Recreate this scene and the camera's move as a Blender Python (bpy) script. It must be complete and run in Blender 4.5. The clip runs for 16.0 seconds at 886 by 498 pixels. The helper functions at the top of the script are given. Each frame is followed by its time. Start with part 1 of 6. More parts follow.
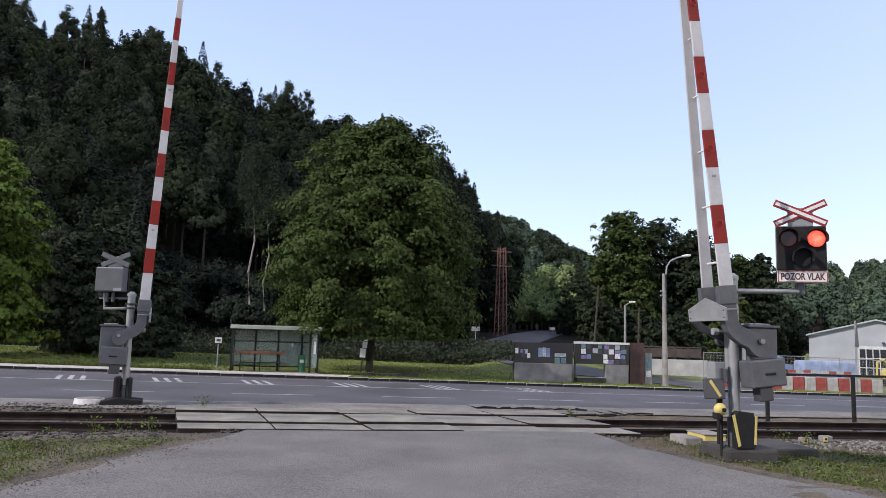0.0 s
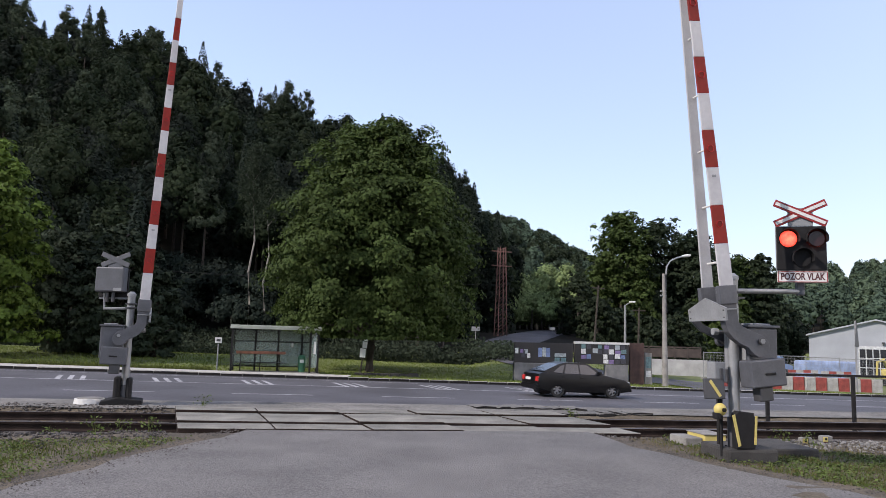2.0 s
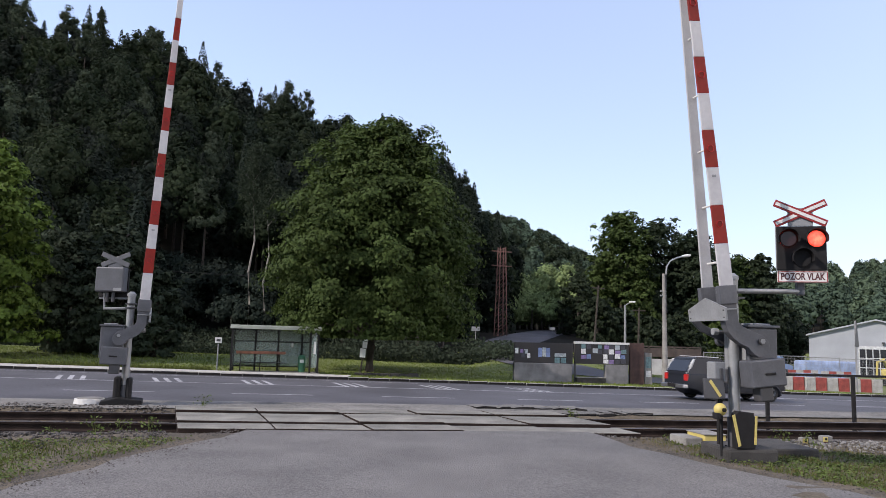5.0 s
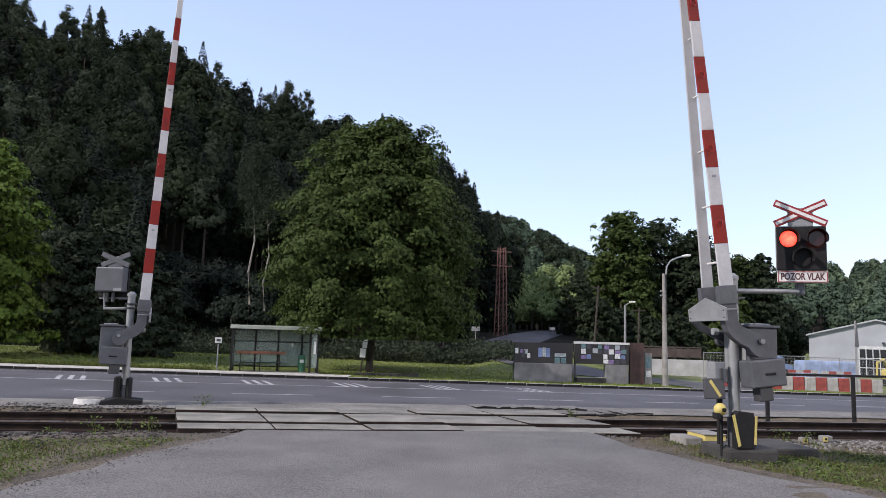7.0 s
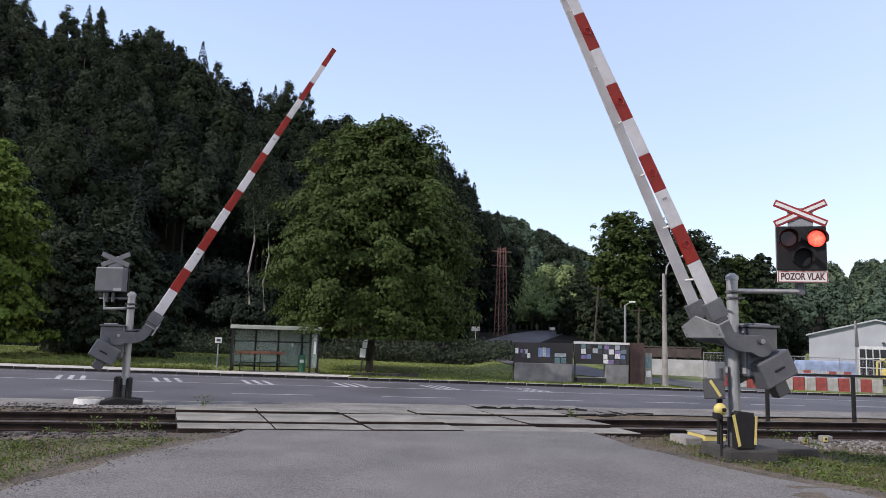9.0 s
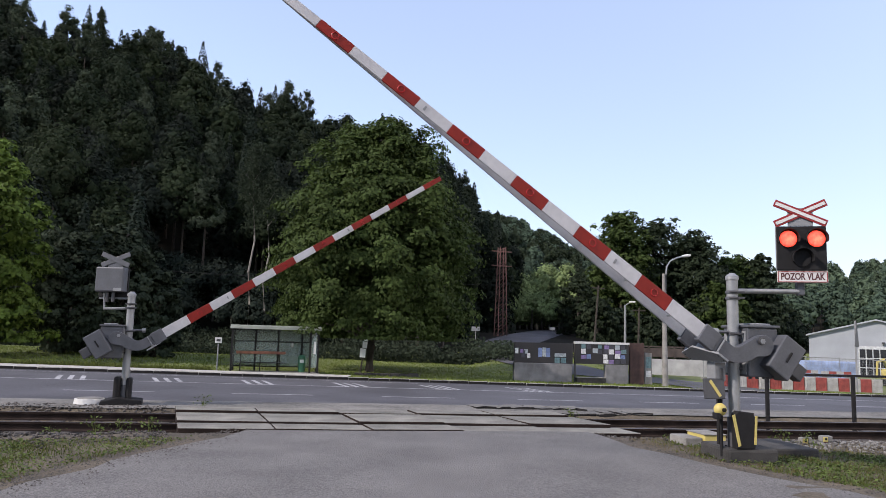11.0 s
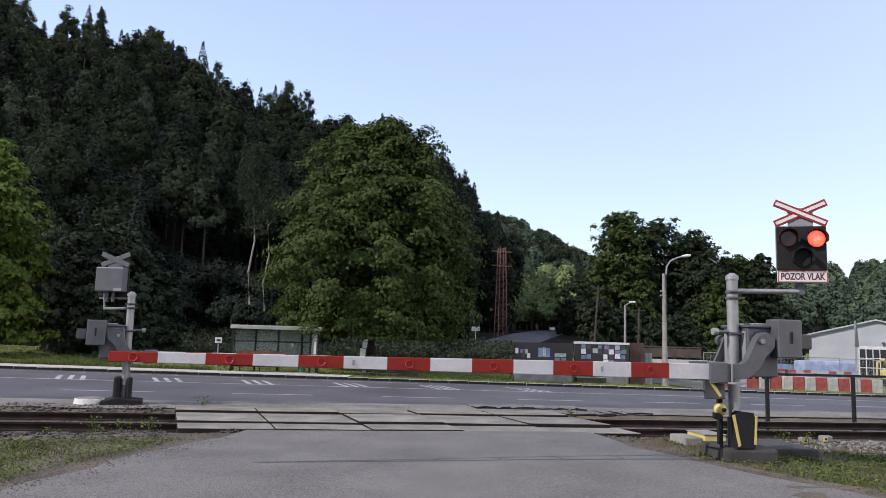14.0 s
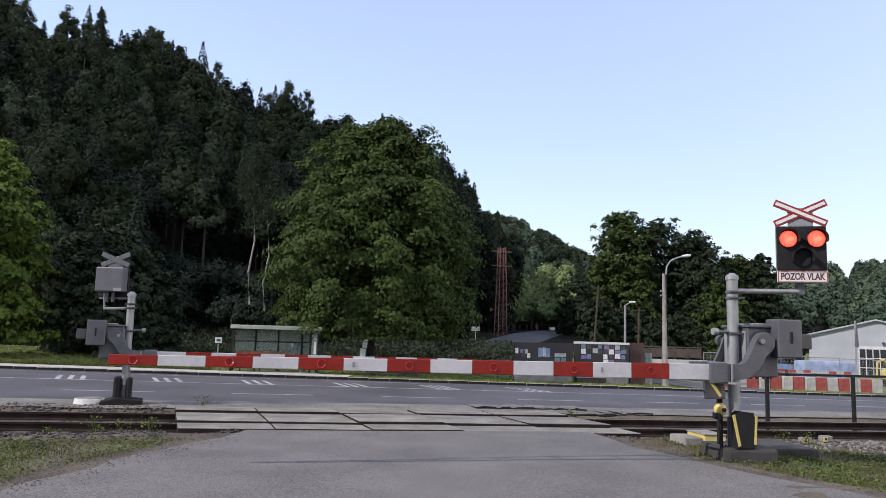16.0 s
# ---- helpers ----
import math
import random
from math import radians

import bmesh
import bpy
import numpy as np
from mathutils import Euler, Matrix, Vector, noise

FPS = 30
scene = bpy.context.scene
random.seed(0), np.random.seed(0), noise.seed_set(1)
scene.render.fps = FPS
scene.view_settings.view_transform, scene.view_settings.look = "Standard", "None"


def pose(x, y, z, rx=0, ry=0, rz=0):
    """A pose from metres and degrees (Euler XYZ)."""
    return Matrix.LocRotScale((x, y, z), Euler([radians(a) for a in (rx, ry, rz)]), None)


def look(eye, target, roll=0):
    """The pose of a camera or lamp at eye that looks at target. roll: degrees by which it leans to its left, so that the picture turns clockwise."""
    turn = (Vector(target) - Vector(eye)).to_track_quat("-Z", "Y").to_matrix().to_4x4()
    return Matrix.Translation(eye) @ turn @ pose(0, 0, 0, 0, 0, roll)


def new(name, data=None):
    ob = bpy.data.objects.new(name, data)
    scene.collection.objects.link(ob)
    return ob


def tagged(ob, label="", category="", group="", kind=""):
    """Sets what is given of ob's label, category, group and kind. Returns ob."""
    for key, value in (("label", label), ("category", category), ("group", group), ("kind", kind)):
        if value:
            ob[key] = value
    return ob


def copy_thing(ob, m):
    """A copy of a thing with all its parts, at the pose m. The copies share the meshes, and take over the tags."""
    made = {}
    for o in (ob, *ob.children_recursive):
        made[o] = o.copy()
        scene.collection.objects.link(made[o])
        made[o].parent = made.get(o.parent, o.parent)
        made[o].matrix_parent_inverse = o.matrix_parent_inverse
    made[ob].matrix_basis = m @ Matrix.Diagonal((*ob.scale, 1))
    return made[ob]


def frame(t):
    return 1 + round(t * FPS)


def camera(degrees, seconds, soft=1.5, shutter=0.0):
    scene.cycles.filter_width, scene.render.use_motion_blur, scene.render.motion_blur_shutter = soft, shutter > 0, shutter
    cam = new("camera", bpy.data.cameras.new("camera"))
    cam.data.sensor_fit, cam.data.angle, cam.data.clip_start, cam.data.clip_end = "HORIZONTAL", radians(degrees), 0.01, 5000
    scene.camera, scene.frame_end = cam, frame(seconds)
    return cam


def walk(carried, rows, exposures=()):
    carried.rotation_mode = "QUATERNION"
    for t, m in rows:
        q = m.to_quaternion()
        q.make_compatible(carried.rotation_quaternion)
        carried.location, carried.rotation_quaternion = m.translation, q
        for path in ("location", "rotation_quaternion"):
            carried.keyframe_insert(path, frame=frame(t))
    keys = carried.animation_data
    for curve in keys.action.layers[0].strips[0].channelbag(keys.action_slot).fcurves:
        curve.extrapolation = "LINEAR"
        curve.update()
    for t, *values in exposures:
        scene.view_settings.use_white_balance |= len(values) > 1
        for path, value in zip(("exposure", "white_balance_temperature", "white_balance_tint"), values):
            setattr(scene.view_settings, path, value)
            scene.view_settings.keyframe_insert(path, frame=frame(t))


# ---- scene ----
EYE = (0, 0, 1.45)
cam = camera(62.27, 16.0, soft=0.78, shutter=0.12)
CAM_POSE = look(EYE, (0, 10, 1.45 + 1.2221), 1.616)
walk(cam, [(0, CAM_POSE), (16.0, CAM_POSE)], [(0, 1.13, 6620, 16), (16.0, 1.13, 6620, 16)])

# ---- light ----
SUN_DIR = Vector((-0.746, -0.333, 0.577)).normalized()
world = bpy.data.worlds.new("world")
scene.world = world
world.use_nodes = True
wn = world.node_tree.nodes
sky = wn.new("ShaderNodeTexSky")
sky.sky_type = "NISHITA"
sky.sun_disc = False
sky.sun_elevation = math.asin(SUN_DIR.z)
sky.sun_rotation = -math.atan2(SUN_DIR.x, SUN_DIR.y)
sky.air_density, sky.dust_density, sky.ozone_density = 1.0, 1.5, 1.2
wn["Background"].inputs["Strength"].default_value = 0.085
# thin even summer haze over the whole sky
haze = wn.new("ShaderNodeBackground")
haze.inputs["Color"].default_value = (0.66, 0.765, 1.0, 1)
haze.inputs["Strength"].default_value = 0.19
both = wn.new("ShaderNodeAddShader")
world.node_tree.links.new(wn["Background"].outputs[0], both.inputs[0])
world.node_tree.links.new(haze.outputs[0], both.inputs[1])
world.node_tree.links.new(both.outputs[0], wn["World Output"].inputs["Surface"])
world.node_tree.links.new(sky.outputs[0], wn["Background"].inputs["Color"])
sun_data = bpy.data.lights.new("sun", "SUN")
sun_data.energy, sun_data.angle, sun_data.color = 2.5, radians(0.4), (1.0, 0.945, 0.87)
sun = new("sun", sun_data)
sun.matrix_world = look(SUN_DIR * 100, (0, 0, 0))

# ---- materials ----
def mat(name, color, rough=0.7, metal=0.0, var=0.25, scale=6.0, bump=0.0, fine=60.0, coat=0.0, trans=0.0, rnd=0.0, dark=None, island=False, grain=0.45, spec=0.5):
    """Principled surface with two scales of variation in colour and relief."""
    m = bpy.data.materials.new(name)
    m.use_nodes = True
    nt = m.node_tree
    n, l = nt.nodes, nt.links
    b = n["Principled BSDF"]
    tc = n.new("ShaderNodeTexCoord")
    big, small = n.new("ShaderNodeTexNoise"), n.new("ShaderNodeTexNoise")
    big.inputs["Scale"].default_value, small.inputs["Scale"].default_value = scale, fine
    big.inputs["Detail"].default_value, small.inputs["Detail"].default_value = 6, 3
    for t in (big, small):
        l.new(tc.outputs["Object"], t.inputs["Vector"])
    mix = n.new("ShaderNodeMath")
    mix.operation = "MULTIPLY_ADD"
    l.new(small.outputs["Fac"], mix.inputs[0])
    mix.inputs[1].default_value = grain
    l.new(big.outputs["Fac"], mix.inputs[2])
    norm = n.new("ShaderNodeMath")
    norm.operation = "MULTIPLY"
    norm.inputs[1].default_value = 1 / (1 + grain)
    l.new(mix.outputs[0], norm.inputs[0])
    ramp = n.new("ShaderNodeValToRGB")
    ramp.color_ramp.elements[0].position, ramp.color_ramp.elements[1].position = 0.36, 0.64
    c = Vector(color)
    lo = Vector(dark) if dark else c * (1 - var)
    ramp.color_ramp.elements[0].color = (*lo, 1)
    ramp.color_ramp.elements[1].color = (*[min(1, v * (1 + var)) for v in c], 1)
    l.new(norm.outputs[0], ramp.inputs["Fac"])
    out = ramp.outputs["Color"]
    if rnd:
        hsv = n.new("ShaderNodeHueSaturation")
        src = n.new("ShaderNodeNewGeometry" if island else "ShaderNodeObjectInfo").outputs["Random Per Island" if island else "Random"]
        mr = n.new("ShaderNodeMapRange")
        mr.inputs["To Min"].default_value, mr.inputs["To Max"].default_value = 1 - rnd, 1 + rnd
        l.new(src, mr.inputs["Value"])
        l.new(mr.outputs[0], hsv.inputs["Value"])
        l.new(out, hsv.inputs["Color"])
        out = hsv.outputs["Color"]
    l.new(out, b.inputs["Base Color"])
    b.inputs["Roughness"].default_value, b.inputs["Metallic"].default_value = rough, metal
    b.inputs["Coat Weight"].default_value = coat
    b.inputs["Specular IOR Level"].default_value = spec
    if trans:
        b.inputs["Specular IOR Level"].default_value = 0.12
        tr = n.new("ShaderNodeBsdfTranslucent")
        l.new(out, tr.inputs["Color"])
        ms = n.new("ShaderNodeMixShader")
        ms.inputs[0].default_value = trans
        l.new(b.outputs[0], ms.inputs[1])
        l.new(tr.outputs[0], ms.inputs[2])
        l.new(ms.outputs[0], n["Material Output"].inputs["Surface"])
    if bump:
        bp = n.new("ShaderNodeBump")
        bp.inputs["Strength"].default_value = bump
        bp.inputs["Distance"].default_value = 0.02
        l.new(small.outputs["Fac"], bp.inputs["Height"])
        l.new(bp.outputs[0], b.inputs["Normal"])
    return m


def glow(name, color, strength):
    """A lit moulded lens: emission painted brighter and paler at its centre, mottled by noise."""
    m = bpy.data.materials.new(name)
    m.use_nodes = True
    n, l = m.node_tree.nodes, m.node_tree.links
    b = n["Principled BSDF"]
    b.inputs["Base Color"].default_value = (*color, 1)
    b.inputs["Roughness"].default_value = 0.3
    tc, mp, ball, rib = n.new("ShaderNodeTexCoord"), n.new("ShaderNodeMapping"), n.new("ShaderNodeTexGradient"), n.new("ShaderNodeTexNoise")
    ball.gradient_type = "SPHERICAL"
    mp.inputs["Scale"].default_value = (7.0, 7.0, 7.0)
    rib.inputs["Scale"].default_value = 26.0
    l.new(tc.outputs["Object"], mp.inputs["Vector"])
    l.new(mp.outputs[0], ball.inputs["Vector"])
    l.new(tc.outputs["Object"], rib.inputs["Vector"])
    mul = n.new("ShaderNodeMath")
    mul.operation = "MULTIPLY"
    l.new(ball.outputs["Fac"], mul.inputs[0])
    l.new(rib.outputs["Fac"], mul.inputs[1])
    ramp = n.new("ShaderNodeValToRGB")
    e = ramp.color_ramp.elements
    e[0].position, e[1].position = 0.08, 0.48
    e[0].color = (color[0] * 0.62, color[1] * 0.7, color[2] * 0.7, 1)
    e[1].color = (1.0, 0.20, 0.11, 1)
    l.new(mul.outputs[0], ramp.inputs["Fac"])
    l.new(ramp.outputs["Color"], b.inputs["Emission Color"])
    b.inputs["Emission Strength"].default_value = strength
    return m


def glass(name, color=(0.9, 0.95, 0.95), rough=0.05):
    m = bpy.data.materials.new(name)
    m.use_nodes = True
    b = m.node_tree.nodes["Principled BSDF"]
    b.inputs["Base Color"].default_value = (*color, 1)
    b.inputs["Roughness"].default_value = rough
    b.inputs["Transmission Weight"].default_value = 0.72
    b.inputs["IOR"].default_value = 1.05
    b.inputs["Specular IOR Level"].default_value = 0.9
    return m


M_ASPHALT = mat("worn_asphalt", (0.108, 0.1015, 0.098), 0.9, var=0.55, scale=0.9, bump=0.7, fine=60, grain=2.8)
M_ROAD = mat("road_asphalt", (0.0528, 0.0512, 0.0592), 0.8, var=0.42, scale=0.35, bump=0.4, fine=16, grain=0.9)
M_SHOULDER = mat("dusty_shoulder", (0.118, 0.111, 0.101), 0.95, var=0.55, scale=0.8, bump=0.6, fine=18, grain=0.8)
M_LINE = mat("road_paint", (0.30, 0.30, 0.31), 0.7, var=0.5, scale=1.2, fine=9, grain=0.8)
M_CONC = mat("concrete", (0.184, 0.176, 0.164), 0.9, var=0.3, scale=2.5, bump=0.5, fine=70)
M_PANEL = mat("crossing_concrete", (0.142, 0.136, 0.118), 0.9, var=0.45, scale=1.6, bump=0.5, fine=60, rnd=0.14)
M_FOUND = mat("dark_concrete", (0.030, 0.028, 0.026), 0.95, var=0.4, scale=4, bump=0.6, fine=50)
M_RUST_SHADE = mat("rusty_rail_gap_shade", (0.020, 0.014, 0.012), 0.95, var=0.4, scale=3, bump=0.3, spec=0.1)
M_RAILTOP = mat("rail_head_steel", (0.08, 0.068, 0.064), 0.45, metal=0.5, var=0.25, scale=5)
M_SLEEPER = mat("sleeper_wood", (0.044, 0.036, 0.032), 0.95, var=0.4, scale=5, bump=0.5)
M_BALLAST = mat("ballast_stone", (0.062, 0.055, 0.05), 0.95, var=0.35, scale=3, bump=0.4, fine=40, rnd=0.5, island=True)
M_SOIL = mat("stony_soil", (0.072, 0.057, 0.038), 0.95, var=0.65, scale=1.5, bump=1.0, fine=35, grain=1.0)
M_GROUND = mat("meadow_soil", (0.088, 0.108, 0.026), 0.95, var=0.35, scale=0.25, bump=0.4, fine=9)
# leaf litter darkened further: the wood's deep shade is put into its colour
M_LITTER_SHADE = mat("shaded_forest_litter", (0.010, 0.0095, 0.007), 0.95, var=0.4, scale=0.4, bump=0.4, fine=5, spec=0.1)
M_STONE = mat("pale_stone", (0.13, 0.125, 0.118), 0.95, var=0.3, scale=3, bump=0.4, fine=40, rnd=0.45, island=True)
M_GRASS = mat("grass_blades", (0.078, 0.094, 0.024), 0.7, var=0.25, scale=0.6, trans=0.3, rnd=0.5, island=True, fine=20)
M_HERB = mat("herb_leaf", (0.078, 0.108, 0.03), 0.65, var=0.25, scale=1.5, trans=0.25, rnd=0.35, island=True, fine=20)
M_KERB = mat("pale_kerb_stone", (0.30, 0.29, 0.27), 0.9, var=0.25, scale=2.0, bump=0.3, fine=40, rnd=0.1)
M_LAWN = mat("mown_grass", (0.118, 0.150, 0.033), 0.8, var=0.3, scale=0.25, trans=0.25, rnd=0.35, island=True, fine=6)
M_DRY = mat("dry_grass", (0.12, 0.096, 0.048), 0.8, var=0.3, scale=1.2, trans=0.25, rnd=0.4, island=True, fine=20)
M_GREY = mat("grey_paint", (0.0576, 0.06, 0.0688), 0.5, var=0.2, scale=5, bump=0.05, fine=40)
M_LGREY = mat("light_grey_paint", (0.172, 0.1776, 0.184), 0.5, var=0.15, scale=5, bump=0.05, fine=40)
M_DGREY = mat("dark_grey_paint", (0.04, 0.04, 0.044), 0.5, var=0.15, scale=6)
M_BLACK = mat("black_paint", (0.009, 0.0085, 0.009), 0.75, var=0.3, scale=8, spec=0.25)
M_WHITE = mat("white_paint", (0.48, 0.472, 0.456), 0.5, var=0.08, scale=4, fine=30)
M_BOOMW = mat("boom_white", (0.368, 0.36, 0.368), 0.45, var=0.12, scale=3, fine=18)
M_BOOMR = mat("boom_red", (0.17, 0.009, 0.004), 0.6, var=0.2, scale=3, fine=18, spec=0.25)
M_RED = mat("sign_red", (0.20, 0.011, 0.009), 0.45, var=0.12, scale=6)
M_YELLOW = mat("yellow_paint", (0.42, 0.34, 0.10), 0.55, var=0.15, scale=5)
M_GALV = mat("galvanised_steel", (0.208, 0.212, 0.216), 0.45, metal=0.3, var=0.15, scale=5)
M_BARK = mat("bark", (0.035, 0.029, 0.023), 0.95, var=0.4, scale=4, bump=0.8, fine=18)
M_BIRCH = mat("pale_bark", (0.17, 0.16, 0.145), 0.9, var=0.35, scale=3, bump=0.4, fine=12)
M_LEAF = mat("lime_leaf", (0.043, 0.065, 0.0175), 0.7, var=0.25, scale=0.5, trans=0.3, rnd=0.2, island=True, fine=5)
M_LEAFB = mat("bright_leaf", (0.0702, 0.108, 0.0198), 0.6, var=0.25, scale=0.5, trans=0.3, rnd=0.2, island=True, fine=5)
# A, B, E, F lie below real foliage: the slope's shade is in the colour
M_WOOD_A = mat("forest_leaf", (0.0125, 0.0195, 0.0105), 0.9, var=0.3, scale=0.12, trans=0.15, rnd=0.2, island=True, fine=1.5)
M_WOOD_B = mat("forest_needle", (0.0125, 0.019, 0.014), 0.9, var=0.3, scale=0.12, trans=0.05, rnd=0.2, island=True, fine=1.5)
M_WOOD_C = mat("pale_forest_leaf", (0.035, 0.047, 0.03), 0.9, var=0.3, scale=0.1, trans=0.2, rnd=0.2, island=True, fine=1.5)
# D and G are greyed and paled: distance haze put into leaf colour
M_WOOD_D = mat("haze_paled_leaf", (0.063, 0.09, 0.054), 0.7, var=0.3, scale=0.05, trans=0.1, rnd=0.2, island=True, fine=0.6)
M_YARD = mat("yard_tree_leaf", (0.025, 0.036, 0.019), 0.7, var=0.3, scale=0.3, trans=0.3, rnd=0.2, island=True, fine=2)
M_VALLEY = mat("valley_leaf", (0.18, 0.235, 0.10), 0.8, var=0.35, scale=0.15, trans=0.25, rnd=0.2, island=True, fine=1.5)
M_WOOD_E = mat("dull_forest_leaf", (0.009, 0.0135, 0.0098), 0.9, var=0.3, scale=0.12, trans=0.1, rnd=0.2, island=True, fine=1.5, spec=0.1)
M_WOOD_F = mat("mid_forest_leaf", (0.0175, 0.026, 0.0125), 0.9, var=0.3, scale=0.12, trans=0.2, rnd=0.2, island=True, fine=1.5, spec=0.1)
M_WOOD_G = mat("haze_paled_dark_leaf", (0.045, 0.068, 0.046), 0.9, var=0.3, scale=0.05, trans=0.1, rnd=0.2, island=True, fine=0.6, spec=0.1)
M_PAPER = mat("paper", (0.8, 0.8, 0.78), 0.7, var=0.08, scale=6)
M_RUBBER = mat("tyre_rubber", (0.016, 0.016, 0.016), 0.85, var=0.2, scale=10)
M_CARBLACK = mat("black_car_paint", (0.0032, 0.0032, 0.004), 0.35, var=0.1, scale=2, spec=0.22)
M_CARBLUE = mat("blue_grey_car_paint", (0.0095, 0.0115, 0.0165), 0.45, var=0.1, scale=2, spec=0.3)
M_CARGLASS = mat("tinted_car_glass", (0.013, 0.0145, 0.019), 0.12, var=0.25, scale=2.5, spec=0.6)
M_ALLOY = mat("alloy_wheel", (0.22, 0.22, 0.23), 0.35, metal=0.5, var=0.1, scale=8)
M_CHROME = mat("polished_metal", (0.42, 0.42, 0.43), 0.4, metal=1.0, var=0.05)
M_HEADLAMP = mat("headlamp_glass", (0.44, 0.44, 0.44), 0.1, var=0.1)
M_TAIL = mat("tail_lamp", (0.32, 0.016, 0.016), 0.2, var=0.15)
M_SHGLASS = glass("shelter_glass", (0.50, 0.58, 0.54), 0.25)
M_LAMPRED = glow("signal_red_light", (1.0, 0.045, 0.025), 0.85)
M_TEXT = mat("letter_brown", (0.06, 0.014, 0.013), 0.5, var=0.1)
M_LAMPOFF = mat("signal_red_dark", (0.02, 0.004, 0.004), 0.35, var=0.2)


# ---- building helpers ----
def part(name, bm, material, parent=None, label="", smooth=False):
    """Link a bmesh as one mesh object, under a thing or a part where given."""
    me = bpy.data.meshes.new(name)
    bm.to_mesh(me)
    bm.free()
    for m in (material if isinstance(material, (list, tuple)) else [material]):
        me.materials.append(m)
    if smooth:
        me.polygons.foreach_set("use_smooth", [True] * len(me.polygons))
        me.set_sharp_from_angle(angle=radians(38))
    ob = new(name, me)
    if parent:
        ob.parent = parent
    return tagged(ob, label)


def thing(name, m, label, category, group="", kind=""):
    ob = new(name)
    ob.matrix_basis = m
    return tagged(ob, label, category, group, kind)


def box(bm, x0, x1, y0, y1, z0, z1, bevel=0.0, m=None, mi=0):
    r = bmesh.ops.create_cube(bm, size=1.0, matrix=Matrix.Translation(((x0 + x1) / 2, (y0 + y1) / 2, (z0 + z1) / 2)) @ Matrix.Diagonal((abs(x1 - x0), abs(y1 - y0), abs(z1 - z0), 1)))
    vs = r["verts"]
    if bevel:
        es = list({e for v in vs for e in v.link_edges})
        g = bmesh.ops.bevel(bm, geom=es, offset=bevel, segments=2, affect="EDGES", profile=0.5)
        vs = list({v for f in g["faces"] for v in f.verts} | {v for v in vs if v.is_valid})
    if m is not None:
        bmesh.ops.transform(bm, matrix=m, verts=vs)
    if mi:
        for f in {f for v in vs for f in v.link_faces}:
            f.material_index = mi
    return vs


def boxm(x0, x1, y0, y1, z0, z1, bevel=0.0, m=None):
    bm = bmesh.new()
    box(bm, x0, x1, y0, y1, z0, z1, bevel, m)
    return bm


def cyl(bm, a, b, ra, rb=None, seg=16):
    a, b = Vector(a), Vector(b)
    rb = ra if rb is None else rb
    q = (b - a).to_track_quat("Z", "Y").to_matrix().to_4x4()
    r = bmesh.ops.create_cone(bm, cap_ends=True, segments=seg, radius1=ra, radius2=rb, depth=(b - a).length, matrix=Matrix.Translation((a + b) / 2) @ q)
    return r["verts"]


def cylm(a, b, ra, rb=None, seg=16):
    bm = bmesh.new()
    cyl(bm, a, b, ra, rb, seg)
    return bm


def tube(bm, pts, radii, seg=8):
    """A bent tapered tube through points."""
    rings = []
    pts = [Vector(p) for p in pts]
    for i, p in enumerate(pts):
        d = (pts[min(i + 1, len(pts) - 1)] - pts[max(i - 1, 0)]).normalized()
        q = d.to_track_quat("Z", "Y").to_matrix()
        rings.append([bm.verts.new(p + q @ Vector((math.cos(k * 2 * math.pi / seg), math.sin(k * 2 * math.pi / seg), 0)) * radii[i]) for k in range(seg)])
    for a, b in zip(rings, rings[1:]):
        for k in range(seg):
            bm.faces.new((a[k], a[(k + 1) % seg], b[(k + 1) % seg], b[k]))
    bm.faces.new(rings[0][::-1])
    bm.faces.new(rings[-1])


def prism(bm, pts, y0, y1, bevel=0.0):
    """An outline in x and z, given depth along y."""
    a = [bm.verts.new((x, y0, z)) for x, z in pts]
    b = [bm.verts.new((x, y1, z)) for x, z in pts]
    fs = [bm.faces.new(a), bm.faces.new(b[::-1])]
    for i in range(len(pts)):
        j = (i + 1) % len(pts)
        fs.append(bm.faces.new((a[j], a[i], b[i], b[j])))
    bmesh.ops.recalc_face_normals(bm, faces=fs)
    if bevel:
        es = list({e for f in fs[:2] for e in f.edges})
        bmesh.ops.bevel(bm, geom=es, offset=bevel, segments=2, affect="EDGES", profile=0.5)
    return a + b


def prismm(pts, y0, y1, bevel=0.0):
    bm = bmesh.new()
    prism(bm, pts, y0, y1, bevel)
    return bm


def mesh_np(name, verts, faces, material, parent=None, label="", category="", kind=""):
    """One mesh from arrays of corners and equal-sided faces."""
    me = bpy.data.meshes.new(name)
    k = faces.shape[1]
    me.vertices.add(len(verts))
    me.vertices.foreach_set("co", np.asarray(verts, dtype=np.float32).ravel())
    me.loops.add(faces.size)
    me.loops.foreach_set("vertex_index", faces.astype(np.int32).ravel())
    me.polygons.add(len(faces))
    me.polygons.foreach_set("loop_start", np.arange(0, faces.size, k, dtype=np.int32))
    me.polygons.foreach_set("loop_total", np.full(len(faces), k, dtype=np.int32))
    me.materials.append(material)
    me.update(calc_edges=True)
    ob = new(name, me)
    if parent:
        ob.parent = parent
    return tagged(ob, label, category, "", kind)


